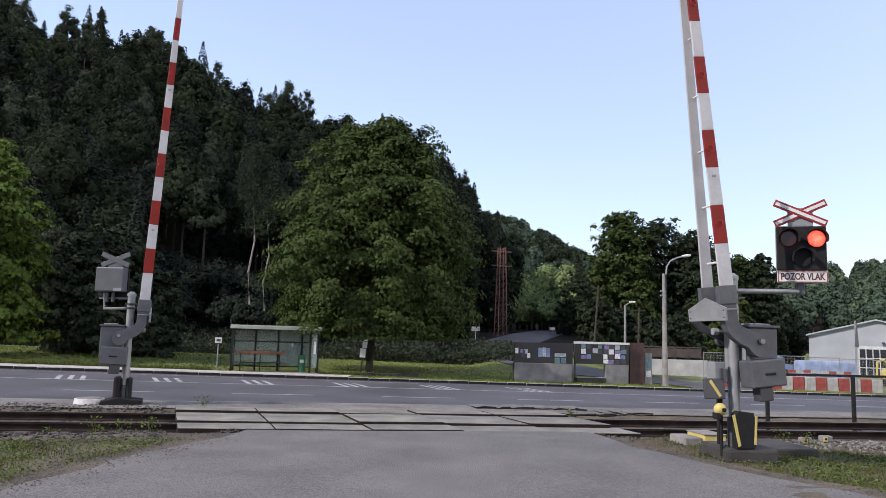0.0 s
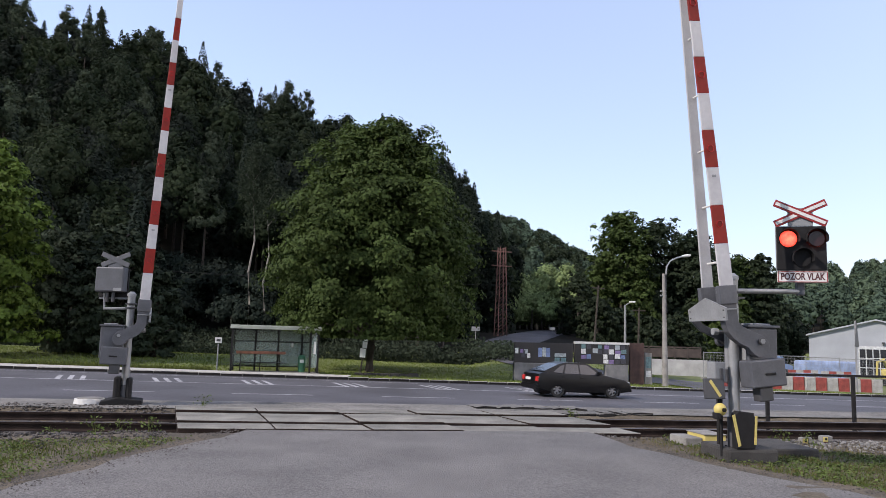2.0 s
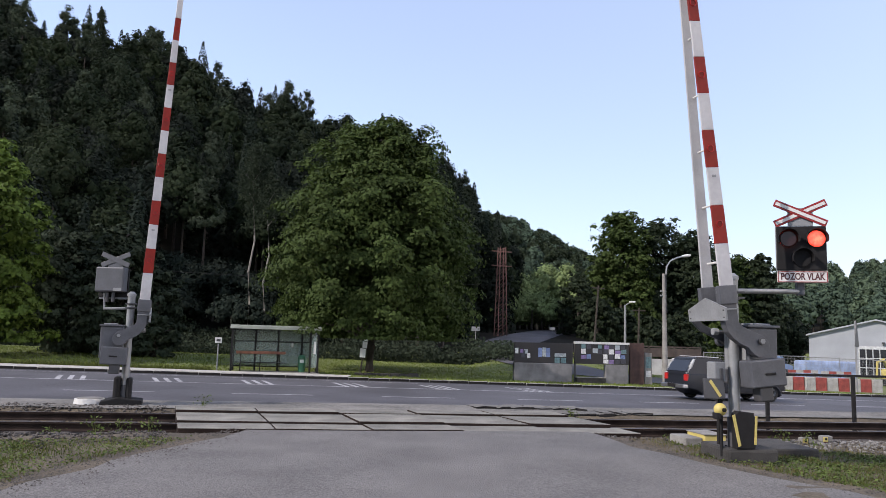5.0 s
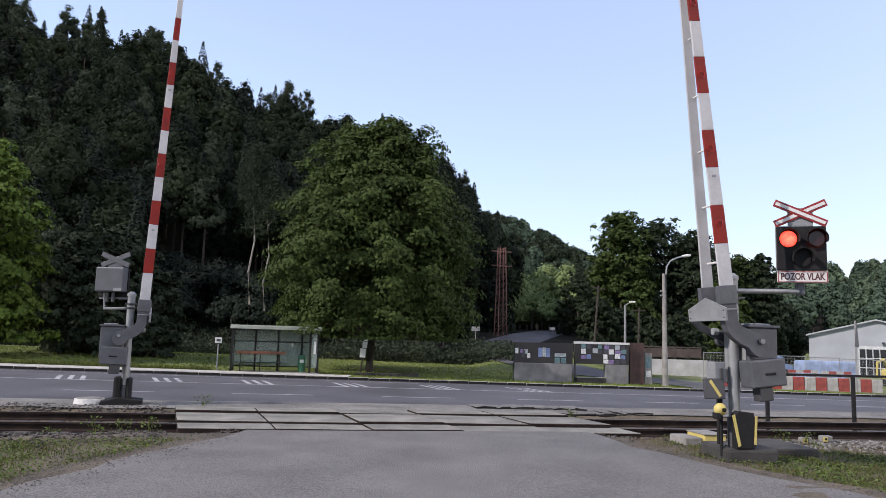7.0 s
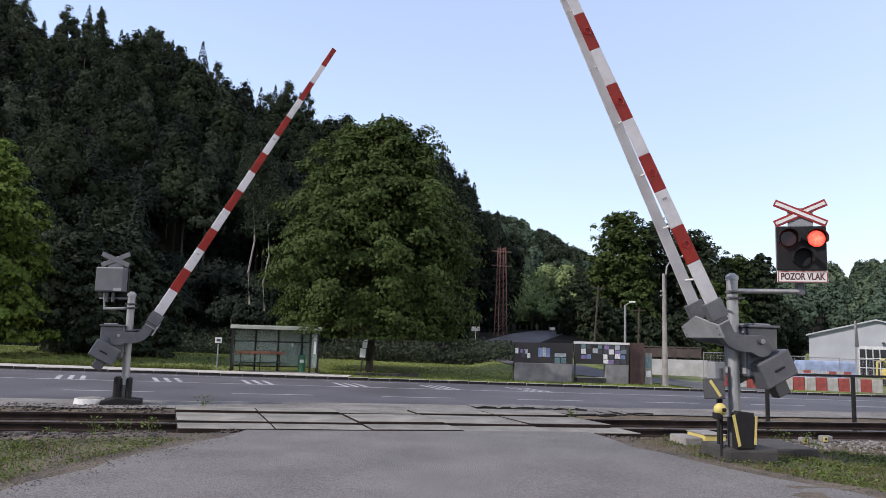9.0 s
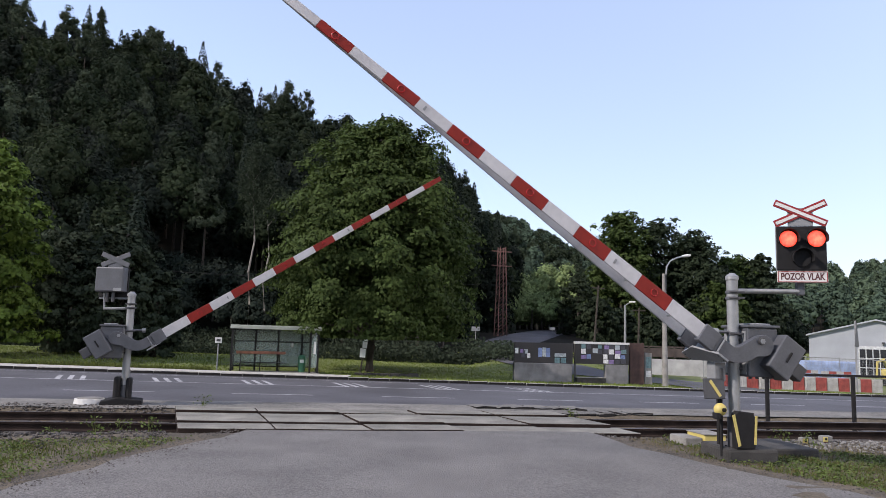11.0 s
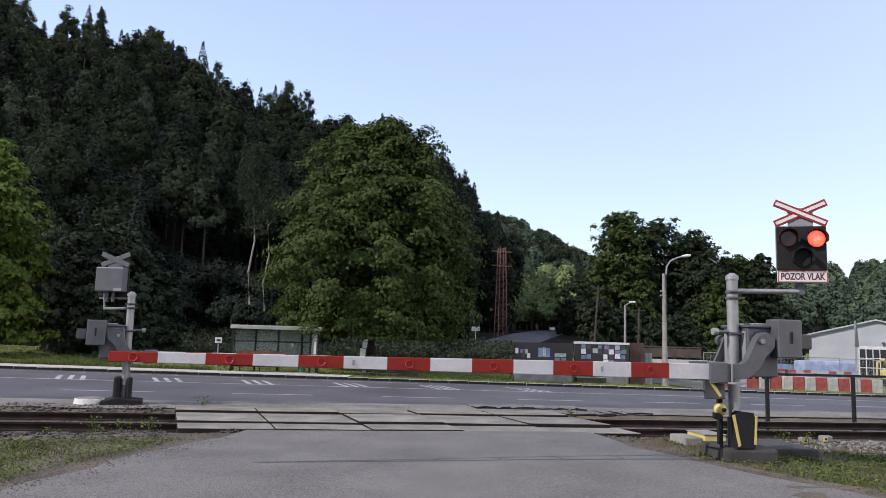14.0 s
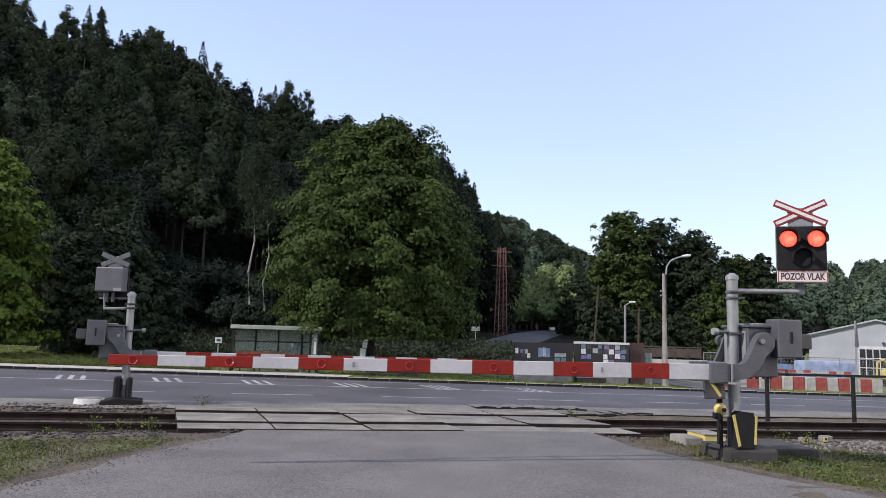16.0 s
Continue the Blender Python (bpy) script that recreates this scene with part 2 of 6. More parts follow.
def leaves(centres, size, rng, spread=0.35, flat=0.0, out=None, jitter=0.55):
    """Small folded leaf sprays at given centres: corners and faces."""
    n = len(centres)
    size = np.broadcast_to(size, (n,)) * rng.uniform(0.6, 1.35, n)
    u = rng.normal(size=(n, 3))
    u[:, 2] *= 1 - flat
    u /= np.linalg.norm(u, axis=1)[:, None]
    w = rng.normal(size=(n, 3))
    if out is not None:
        w = out + rng.normal(size=(n, 3)) * jitter
    v = np.cross(w, u) if out is not None else np.cross(u, w)
    v /= np.linalg.norm(v, axis=1)[:, None]
    if out is not None:
        u = np.cross(v, w)
        u /= np.linalg.norm(u, axis=1)[:, None]
    nrm = np.cross(u, v)
    s = size[:, None]
    c = centres
    p = np.stack([c - u * s * 0.6, c - v * s * 0.38 + nrm * s * spread * 0.3, c + u * s * 0.6, c + v * s * 0.38 + nrm * s * spread * 0.3], 1)
    f = np.arange(n * 4).reshape(n, 4)
    return p.reshape(-1, 3), f


def road_z(x):
    return -0.55 - 0.0155 * (x + 12.5)

# ---- the land ----
TU, TV = Vector((0.9903, 0.1387, 0)), Vector((-0.1387, 0.9903, 0))
TRACK = pose(0, 13.475, 0, 0, 0, math.degrees(math.atan2(0.1387, 0.9903)))


def smooth(t):
    t = np.clip(t, 0, 1)
    return t * t * (3 - 2 * t)


def ridge_top(k):
    """Slope from the eye to the wooded skyline of the near hill, by bearing x / y."""
    return np.interp(k, (-1.6, -0.9, -0.647, -0.56, -0.504, -0.451, -0.367, -0.333, -0.281, -0.209, -0.184, -0.127, -0.072, -0.048, -0.011, 0.025, 0.049, 0.074, 0.10, 0.13),
                     (0.44, 0.51, 0.482, 0.455, 0.442, 0.431, 0.408, 0.375, 0.357, 0.348, 0.322, 0.302, 0.298, 0.29, 0.258, 0.227, 0.203, 0.165, 0.10, 0.03))


def far_top(k):
    """The same for the distant hills."""
    return np.interp(k, (-0.2, 0.02, 0.09, 0.13, 0.18, 0.215, 0.30, 0.42, 0.50, 0.60, 0.9), (0.175, 0.185, 0.178, 0.162, 0.138, 0.12, 0.10, 0.10, 0.112, 0.125, 0.14))


def land(x, y):
    """Height of the ground over the whole place."""
    x, y = np.asarray(x, float), np.asarray(y, float)
    v = -0.1387 * x + 0.9903 * (y - 13.475)
    u = 0.9903 * x + 0.1387 * (y - 13.475)
    bed = np.where((v > -2.0) & (v < 1.7), 1.0, 0.0) * smooth((v + 2.0) / 0.75) * smooth((1.7 - v) / 0.5)
    bed = bed * np.where((np.abs(u + 1.1) < 4.1) & (v < -1.4), 0.15, 1.0)
    z = -0.05 + 0.05 * smooth((x - 2.5) / 1.0) * smooth((7.5 - x) / 2) * smooth((-1.9 - v) / 0.5) - 0.08 * smooth((np.abs(x) - 3.6) / 3.0) * smooth((-1.6 - v) / 1.0) - 0.26 * bed
    rd = road_z(np.clip(x, -60, 60))
    kerb = 37.0 + 0.185 * x
    far = rd + 0.10 * smooth((y - kerb - 0.9) / 0.5) + 0.25 * smooth((y - kerb - 4) / 16)
    f = smooth((v - 3.0) / 5.0)
    z = z * (1 - f) + (far - 0.03) * f
    k = x / np.maximum(y, 1)
    foot = 57 + 40 * smooth((k + 0.02) / 0.12)
    crest = np.interp(k, (-0.9, -0.5, -0.25, 0.05), (112, 122, 134, 146))
    rise = np.clip((y - foot) / (crest - foot), 0, 1.0)
    top = 1.45 + ridge_top(k) * crest - 13.5
    hill = np.maximum(top, 0) * (0.75 * rise + 0.25 * smooth(rise)) + np.clip(y - crest, 0, 60) * 0.02
    hill = np.where(y > foot, hill, 0) * smooth((0.125 - k) / 0.03)
    r2 = np.clip((y - 180) / 220, 0, 1)
    hill2 = np.maximum(1.45 + far_top(k) * 400 - 12, 0) * r2 * smooth((y - 170) / 40)
    lane_rise = np.interp(y, (50, 55, 61, 68, 80, 95, 104, 130), (0, 0.4, 1.15, 1.85, 2.7, 3.35, 3.7, 4.2)) * smooth((k - 0.035 + 0.22 * smooth((y - 56) / 14)) / 0.045) * smooth((0.25 - k) / 0.06)
    return z + np.maximum(np.maximum(hill, np.where(y > 170, hill2, 0)), lane_rise)


def sheet(name, xs, ys, zf, material, label, category, keep=None):
    gx, gy = np.meshgrid(xs, ys)
    gz = zf(gx, gy)
    n, m = len(xs), len(ys)
    idx = np.arange(n * m).reshape(m, n)
    f = np.stack([idx[:-1, :-1], idx[:-1, 1:], idx[1:, 1:], idx[1:, :-1]], -1).reshape(-1, 4)
    ob = mesh_np(name, np.stack([gx, gy, gz], -1).reshape(-1, 3), f, material, None, label, category, "structure")
    ob.data.polygons.foreach_set("use_smooth", [True] * len(f))
    return ob


def axis(*spans):
    out = []
    for a, b, s in spans:
        out.append(np.arange(a, b, s))
    return np.unique(np.concatenate(out))


def rough_land(x, y):
    z = land(x, y)
    near = smooth((30 - y) / 8) * smooth((20 - np.abs(x)) / 4)
    n = np.array([noise.noise((a * 1.7, b * 1.7, 0)) + 0.5 * noise.noise((a * 5, b * 5, 3)) for a, b in zip(x.ravel(), y.ravel())]).reshape(x.shape)
    return z + 0.02 * n * near


sheet("ground", axis((-1500, -200, 100), (-200, -60, 10), (-60, -16, 2), (-16, 16, 0.25), (16, 60, 2), (60, 200, 10), (200, 1501, 100)),
      axis((-300, -20, 40), (-20, 2, 2), (2, 26, 0.25), (26, 60, 1.0), (60, 220, 5), (220, 500, 20), (500, 1501, 200)), rough_land, M_GROUND,
      "grassy valley ground rising into a wooded hillside", "ground")
GROUND = bpy.data.objects["ground"].data
GROUND.materials.append(M_SOIL)
GROUND.materials.append(M_LITTER_SHADE)
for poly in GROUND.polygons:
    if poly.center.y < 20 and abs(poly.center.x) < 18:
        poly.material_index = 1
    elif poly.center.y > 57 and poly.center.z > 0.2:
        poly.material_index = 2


def strip(name, lo, hi, x0, x1, step, rows, zf, material, label, category):
    """A laid surface between two edges y = lo(x) and y = hi(x)."""
    xs = np.arange(x0, x1 + step / 2, step)
    t = np.linspace(0, 1, rows)
    gx = np.repeat(xs[None, :], rows, 0)
    gy = lo(xs)[None, :] * (1 - t[:, None]) + hi(xs)[None, :] * t[:, None]
    gz = zf(gx, gy)
    n = len(xs)
    idx = np.arange(n * rows).reshape(rows, n)
    f = np.stack([idx[:-1, :-1], idx[:-1, 1:], idx[1:, 1:], idx[1:, :-1]], -1).reshape(-1, 4)
    return mesh_np(name, np.stack([gx, gy, gz], -1).reshape(-1, 3), f, material, None, label, category, "structure")


def wob(x, a, s, o):
    return np.array([a * noise.noise((q * s, o, 0.3)) for q in np.atleast_1d(x)])


KERB = lambda x: 37.0 + 0.185 * x
EDGE = lambda x: 32.2 + 0.245 * x
DASH = lambda x: 27.6 + 0.285 * x
NEAR = lambda x: 24.0 + 0.335 * x
strip("road", lambda x: NEAR(x) + wob(x, 0.25, 0.3, 1), lambda x: KERB(x) + 0.02, -70, 60, 1.0, 24, lambda x, y: road_z(x) + 0.015 + 0 * y, M_ROAD,
      "grey asphalt main road with white painted lines", "road")
strip("road_shoulder", lambda x: 15.2 + 0.14 * x + wob(x, 0.12, 0.9, 5), lambda x: NEAR(x) + 0.6, -60, 40, 0.5, 40, lambda x, y: land(x, y) + 0.018, M_SHOULDER,
      "pale dusty asphalt shoulder beside the main road", "road shoulder")


# near-black: gutter strip, and shade painted on kerb and plate sides
M_EDGE_DARK = mat("edge_dark", (0.014, 0.013, 0.013), 0.85, var=0.4, scale=1.5, spec=0.2)
strip("gutter", lambda x: KERB(x) - 0.32 + wob(x, 0.06, 0.8, 2), lambda x: KERB(x) + 0.02, -60, 50, 0.5, 3, lambda x, y: road_z(x) + 0.022 + 0 * y, M_EDGE_DARK,
      "dark strip of gutter along the kerb", "gutter")


def kerb_stones():
    root = thing("kerb", pose(0, 0, 0), "pale concrete kerb stones along the lawn edge", "kerb", kind="structure")
    bm = boxm(-0.49, 0.49, 0, 0.28, -0.2, 0.13, 0.015)
    bm.normal_update()
    # road-facing sides turn near-black: the kerb's shade is put into its colour
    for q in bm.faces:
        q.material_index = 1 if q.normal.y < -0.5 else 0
    first = part("kerb_stone", bm, [M_KERB, M_EDGE_DARK], root)
    a = math.atan2(0.185, 1)
    for i in range(-38, 40):
        x = i * math.cos(a) * 1.0
        o = first if i == -38 else new("kerb_stone", first.data)
        o.parent = root
        o.matrix_basis = Matrix.Translation((x, KERB(x), road_z(x) + random.uniform(-0.008, 0.008))) @ pose(0, 0, 0, 0, 0, math.degrees(a) + random.uniform(-0.4, 0.4))


kerb_stones()


strip("pavement", lambda x: KERB(x) + 0.28, lambda x: KERB(x) + 2.1 + wob(x, 0.25, 0.4, 11), -45, -4.6, 0.5, 5, lambda x, y: road_z(x) + 0.135 + 0 * y, M_KERB,
      "dusty pale pavement behind the kerb at the bus stop", "pavement")


def road_lines():
    root = thing("road_marking", pose(0, 0, 0), "white painted road lines and hatching", "road marking", kind="structure")

    def line(x0, x1, fy, w):
        bm = bmesh.new()
        n = max(2, int((x1 - x0) / 1.0))
        pts = [x0 + (x1 - x0) * i / n for i in range(n + 1)]
        a = [bm.verts.new((x, fy(x) - w / 2, road_z(x) + 0.02)) for x in pts]
        b = [bm.verts.new((x, fy(x) + w / 2, road_z(x) + 0.02)) for x in pts]
        for i in range(n):
            bm.faces.new((a[i], a[i + 1], b[i + 1], b[i]))
        part("painted_line", bm, M_LINE, root)

    line(-60, 50, EDGE, 0.16)
    for i in range(-6, 9):
        line(-12.4 + i * 5.05 + 0.25, -12.4 + i * 5.05 + 2.9, DASH, 0.14)
    line(-60, -1, lambda x: KERB(x) - 1.2, 0.1)
    for gx, lean in ((-14.75, -0.60), (-11.2, -0.62), (-7.75, -0.56), (-3.9, -0.56), (0.0, -0.6), (4.2, -0.65)):
        for i in range(3):
            x = gx + i * 0.43
            y0 = EDGE(x) - 0.05
            bm = bmesh.new()
            q = [(x, y0), (x + 0.2, y0), (x + 0.2 + lean * 1.7, y0 + 2.3), (x + lean * 1.7, y0 + 2.3)]
            bm.faces.new([bm.verts.new((a, b, road_z(a) + 0.021)) for a, b in q])
            part("hatch_bar", bm, M_LINE, root)


road_lines()

# near road up to the crossing, and the apron beyond it
strip_left = lambda y: np.interp(y, (-30, 5, 7.1, 7.9, 8.8, 9.7, 11.2, 12.0), (-4.6, -4.45, -4.1, -3.98, -3.8, -3.55, -3.2, -3.1))
strip_right = lambda y: np.interp(y, (-30, 5, 7.8, 8.4, 8.8, 9.6, 10.6, 12.6), (6.5, 5.6, 4.63, 4.15, 3.85, 3.45, 3.0, 2.6))


def near_road():
    ys = np.arange(-30, 12.75, 0.25)
    cols = 30
    t = np.linspace(0, 1, cols)
    l = strip_left(ys) + wob(ys, 0.10, 1.3, 9)
    r = strip_right(ys) + wob(ys, 0.12, 1.3, 4)
    gx = l[:, None] * (1 - t) + r[:, None] * t
    top = 11.86 + 0.14 * gx
    gy = np.where(ys[:, None] > 10, 10 + (ys[:, None] - 10) * (top - 10) / 2.5, ys[:, None]) + 0 * gx
    edge = np.minimum(t, 1 - t)[None, :]
    gz = np.where(edge < 0.01, -0.07, 0.0) + 0.012 * np.sin(gx * 0.7) + 0 * gy
    n = cols
    idx = np.arange(len(ys) * n).reshape(len(ys), n)
    f = np.stack([idx[:-1, :-1], idx[:-1, 1:], idx[1:, 1:], idx[1:, :-1]], -1).reshape(-1, 4)
    mesh_np("approach_road", np.stack([gx, gy, gz], -1).reshape(-1, 3), f, M_ASPHALT, None, "worn light grey asphalt road leading to the crossing", "road", "structure")


near_road()
strip("apron", lambda x: 14.95 + 0.14 * x, lambda x: NEAR(x) + 0.3, -5.0, 3.2, 0.4, 30, lambda x, y: land(x, y) + 0.03, M_SHOULDER,
      "patched asphalt between the crossing and the main road", "road")


def rail(v, u0, u1):
    """Flat-bottomed rail, its head at the crossing's height."""
    bm = bmesh.new()
    prof = [(-0.06, -0.17), (0.06, -0.17), (0.06, -0.155), (0.012, -0.14), (0.012, -0.045), (0.036, -0.06), (0.036, -0.03), (-0.036, -0.03), (-0.036, -0.06), (-0.012, -0.045), (-0.012, -0.14), (-0.06, -0.155)]
    a = [bm.verts.new((u0, v + y, z)) for y, z in prof]
    b = [bm.verts.new((u1, v + y, z)) for y, z in prof]
    bm.faces.new(a[::-1])
    bm.faces.new(b)
    for i in range(len(prof)):
        j = (i + 1) % len(prof)
        f = bm.faces.new((a[i], a[j], b[j], b[i]))
        if i == 6:
            f.material_index = 1
    bmesh.ops.recalc_face_normals(bm, faces=bm.faces)
    ob = part("rail", bm, [M_RUST_SHADE, M_RAILTOP])
    ob.matrix_basis = TRACK
    return tagged(ob, "rusty flat-bottomed steel rail with a worn head", "rail", "rails of the track", "structure")


rail(-0.735, -60, 60)
rail(0.735, -60, 60)


def sleepers():
    first = None
    for i in range(-30, 44):
        u = i * 0.62
        if -4.4 < u < 2.6:
            continue
        if first is None:
            first = part("sleeper", boxm(-0.125, 0.125, -1.2, 1.2, -0.38, -0.222, 0.02), M_SLEEPER)
            tagged(first, "dark weathered wooden railway sleeper in ballast", "sleeper", "sleepers under the track", "structure")
            o = first
        else:
            o = copy_thing(first, TRACK)
        o.matrix_basis = TRACK @ pose(u, 0, 0, 0, 0, random.uniform(-0.8, 0.8))


sleepers()


def crossing_panels():
    root = thing("crossing_deck", TRACK, "pale concrete crossing panels laid between the rails", "level crossing", kind="structure")
    rows = ((-1.50, -0.84, -0.012), (-0.61, 0.61, 0.004), (0.84, 1.5, 0.018))
    for ri, (v0, v1, z) in enumerate(rows):
        u = -4.55
        i = 0
        while u < 1.9:
            w = (1.48, 1.5, 1.46, 1.5, 1.5)[i % 5]
            bm = boxm(0.012, w - 0.012, v0, v1, -0.2, 0.012 + z, 0.014)
            for q in bm.verts:
                q.co.x -= 0.22 * q.co.y
            bm.normal_update()
            # side faces take the dark rail colour, painting in the shadow of the gaps
            for q in bm.faces:
                q.material_index = 1 if q.normal.z < 0.6 else 0
            o = part("concrete_panel", bm, [M_PANEL, M_RUST_SHADE], root)
            o.matrix_basis = pose(u, 0, random.uniform(-0.012, 0.008), random.uniform(-0.5, 0.5), random.uniform(-0.35, 0.35), random.uniform(-0.3, 0.3))
            u += w
            i += 1


crossing_panels()


def ballast(name, n, u0, u1, v0, v1, s0, s1, material, label, seed):
    """Loose stones round the track, away from the crossing."""
    rng = np.random.default_rng(seed)
    base = np.array([(1, 0, 0), (-1, 0, 0), (0, 1, 0), (0, -1, 0), (0, 0, 1), (0, 0, -1)], float)
    tri = np.array([(0, 2, 4), (2, 1, 4), (1, 3, 4), (3, 0, 4), (2, 0, 5), (1, 2, 5), (3, 1, 5), (0, 3, 5)])
    u = rng.uniform(u0, u1, n)
    v = rng.uniform(v0, v1, n)
    keep = ((u < -4.7 - 0.22 * v) | (u > 2.9 + 0.3 * rng.normal(size=n)))
    keep &= rng.uniform(size=n) < np.where(v < -1.8, 0.85 * np.clip((v + 3.4) / 1.6, 0, 1) ** 1.5, 1)
    keep &= ~((v > 1.2) & (u > 0))
    u, v = u[keep], v[keep]
    n = len(u)
    x = u * TU.x + v * TV.x
    y = 13.475 + u * TU.y + v * TV.y
    z = land(x, y) + rng.uniform(-0.01, 0.02, n)
    s = rng.uniform(s0, s1, n)[:, None, None]
    a = rng.normal(size=(n, 3, 3))
    qm, _ = np.linalg.qr(a)
    shp = rng.uniform(0.6, 1.3, (n, 6, 1))
    p = (base[None] * shp) @ qm * s * np.array([1, 1, 0.8]) + np.stack([x, y, z], -1)[:, None, :]
    f = (tri[None] + (np.arange(n) * 6)[:, None, None]).reshape(-1, 3)
    mesh_np(name, p.reshape(-1, 3), f, material, None, label, "ballast", "stuff")


ballast("ballast", 39000, -11, 12.5, -3.3, 2.3, 0.013, 0.040, M_BALLAST, "grey-brown crushed stone ballast along the track", 3)
ballast("shoulder_stones", 5000, 5.2, 12.0, -2.9, -1.1, 0.02, 0.05, M_STONE, "pale crushed stones on the track shoulder", 4)


def edge_gravel():
    """Loose grit where the asphalt frays out into the verge."""
    rng = np.random.default_rng(13)
    n = 5000
    y = rng.uniform(5.5, 12.2, n)
    side = rng.uniform(size=n) < 0.5
    x = np.where(side, strip_left(y) - rng.normal(size=n) * 0.28 - 0.05, strip_right(y) + rng.normal(size=n) * 0.25 + 0.05)
    m = (-0.1387 * x + 0.9903 * (y - 13.475)) < -1.55
    x, y = x[m], y[m]
    n = len(x)
    z = np.maximum(land(x, y), np.where((x > strip_left(y)) & (x < strip_right(y)), 0.0, -1))
    base = np.array([(1, 0, 0), (-0.6, 0.8, 0), (-0.6, -0.8, 0), (0, 0, 0.9)], float)
    tri = np.array([(0, 1, 3), (1, 2, 3), (2, 0, 3)])
    a = rng.uniform(0, 6.28, n)
    c, s = np.cos(a), np.sin(a)
    r = rng.uniform(0.005, 0.017, n)
    p = np.stack([c[:, None] * base[None, :, 0] - s[:, None] * base[None, :, 1], s[:, None] * base[None, :, 0] + c[:, None] * base[None, :, 1], np.repeat(base[None, :, 2], n, 0)], -1) * r[:, None, None]
    p += np.stack([x, y, z], -1)[:, None, :]
    f = (tri[None] + (np.arange(n) * 4)[:, None, None]).reshape(-1, 3)
    mesh_np("verge_grit", p.reshape(-1, 3), f, M_BALLAST, None, "loose grit along the frayed asphalt edge", "gravel", "stuff")


edge_gravel()

# ---- woods ----
def tree_points(rng, kind, h, r, n):
    """Leaf clumps of one tree about its foot: places, the ways they face, sizes, and the lobes that they cover."""
    if kind == "conifer":
        t = 1 - np.sqrt(rng.uniform(0.0, 1, n))
        t = np.where(rng.uniform(size=n) < 0.75, t, rng.uniform(0.2, 0.985, n))
        a = rng.uniform(0, 2 * np.pi, n)
        o = rng.uniform(0, 6.28, 3)
        lump = 0.78 + 0.14 * np.sin(3 * a + o[0] + 9 * t) + 0.12 * np.sin(5 * a + o[1] - 21 * t) + 0.10 * np.sin(t * h * 4.2 + 2 * a + o[2])
        rad = r * (1 - t) ** 0.85 * lump * rng.uniform(0.35, 1, n) ** 0.5 + 0.05
        z = h * (0.06 + 0.94 * t) - rad * 0.28
        d = np.stack([np.cos(a), np.sin(a), np.full(n, 0.75)], -1)
        m = 5
        tc = (np.arange(m) + 0.4) / (m + 1.0)
        core = np.stack([np.zeros(m), np.zeros(m), h * (0.06 + 0.9 * tc)], -1)
        return np.stack([rad * np.cos(a), rad * np.sin(a), z], -1), d, 0.6 + 0.55 * (1 - t), core, r * 0.5 * (1 - tc)
    k = 34
    d0 = rng.normal(size=(k, 3))
    d0 /= np.linalg.norm(d0, axis=1)[:, None]
    d0[:, 2] = np.abs(d0[:, 2]) * 1.2 - 0.35
    lobes = d0 * np.array([r * 0.78, r * 0.78, h * 0.34]) * rng.uniform(0.7, 1.06, (k, 1))
    lobes[:, :2] *= np.clip(1.25 - 0.75 * np.clip(d0[:, 2:], 0, 1), 0.35, 1)
    lobes[:, 2] += h * 0.58
    size = rng.uniform(0.17, 0.32, k) * r
    i = rng.integers(0, k, n)
    d = rng.normal(size=(n, 3))
    d[:, 2] += 0.35
    d /= np.linalg.norm(d, axis=1)[:, None]
    p = lobes[i] + d * (size[i] * rng.uniform(0.55, 1.3, n))[:, None] * np.array([1, 1, 1.15])
    return p, d + d0[i] * 0.6, np.ones(n), lobes, size


def cores(centres, size, rng):
    """Rough leafy masses inside the clumps, so that no sky shows through their middle."""
    base = np.array([(1, 0, 0), (-1, 0, 0), (0, 1, 0), (0, -1, 0), (0, 0, 1), (0, 0, -1)], float)
    tri = np.array([(0, 2, 4), (2, 1, 4), (1, 3, 4), (3, 0, 4), (2, 0, 5), (1, 2, 5), (3, 1, 5), (0, 3, 5)])
    n = len(centres)
    p = base[None] * (size[:, None] * rng.uniform(0.55, 0.85, (n, 6)))[:, :, None] + centres[:, None, :]
    return p.reshape(-1, 3), (tri[None] + 6 * np.arange(n)[:, None, None]).reshape(-1, 3)


def sprays(centres, size, rng, out, jitter=0.28):
    """Three-cornered leaf sprays that lie on the outside of a clump."""
    n = len(centres)
    s = (np.broadcast_to(size, (n,)) * rng.uniform(0.55, 1.3, n))[:, None]
    w = out / (np.linalg.norm(out, axis=1)[:, None] + 1e-6) + rng.normal(size=(n, 3)) * jitter
    u = np.cross(w, rng.normal(size=(n, 3)))
    u /= np.linalg.norm(u, axis=1)[:, None]
    v = np.cross(w, u)
    v /= np.linalg.norm(v, axis=1)[:, None]
    p = np.stack([centres - u * s * 0.55 - v * s * 0.32, centres + u * s * 0.55 - v * s * 0.32, centres + v * s * 0.64], 1)
    return p.reshape(-1, 3), np.arange(n * 3).reshape(n, 3)


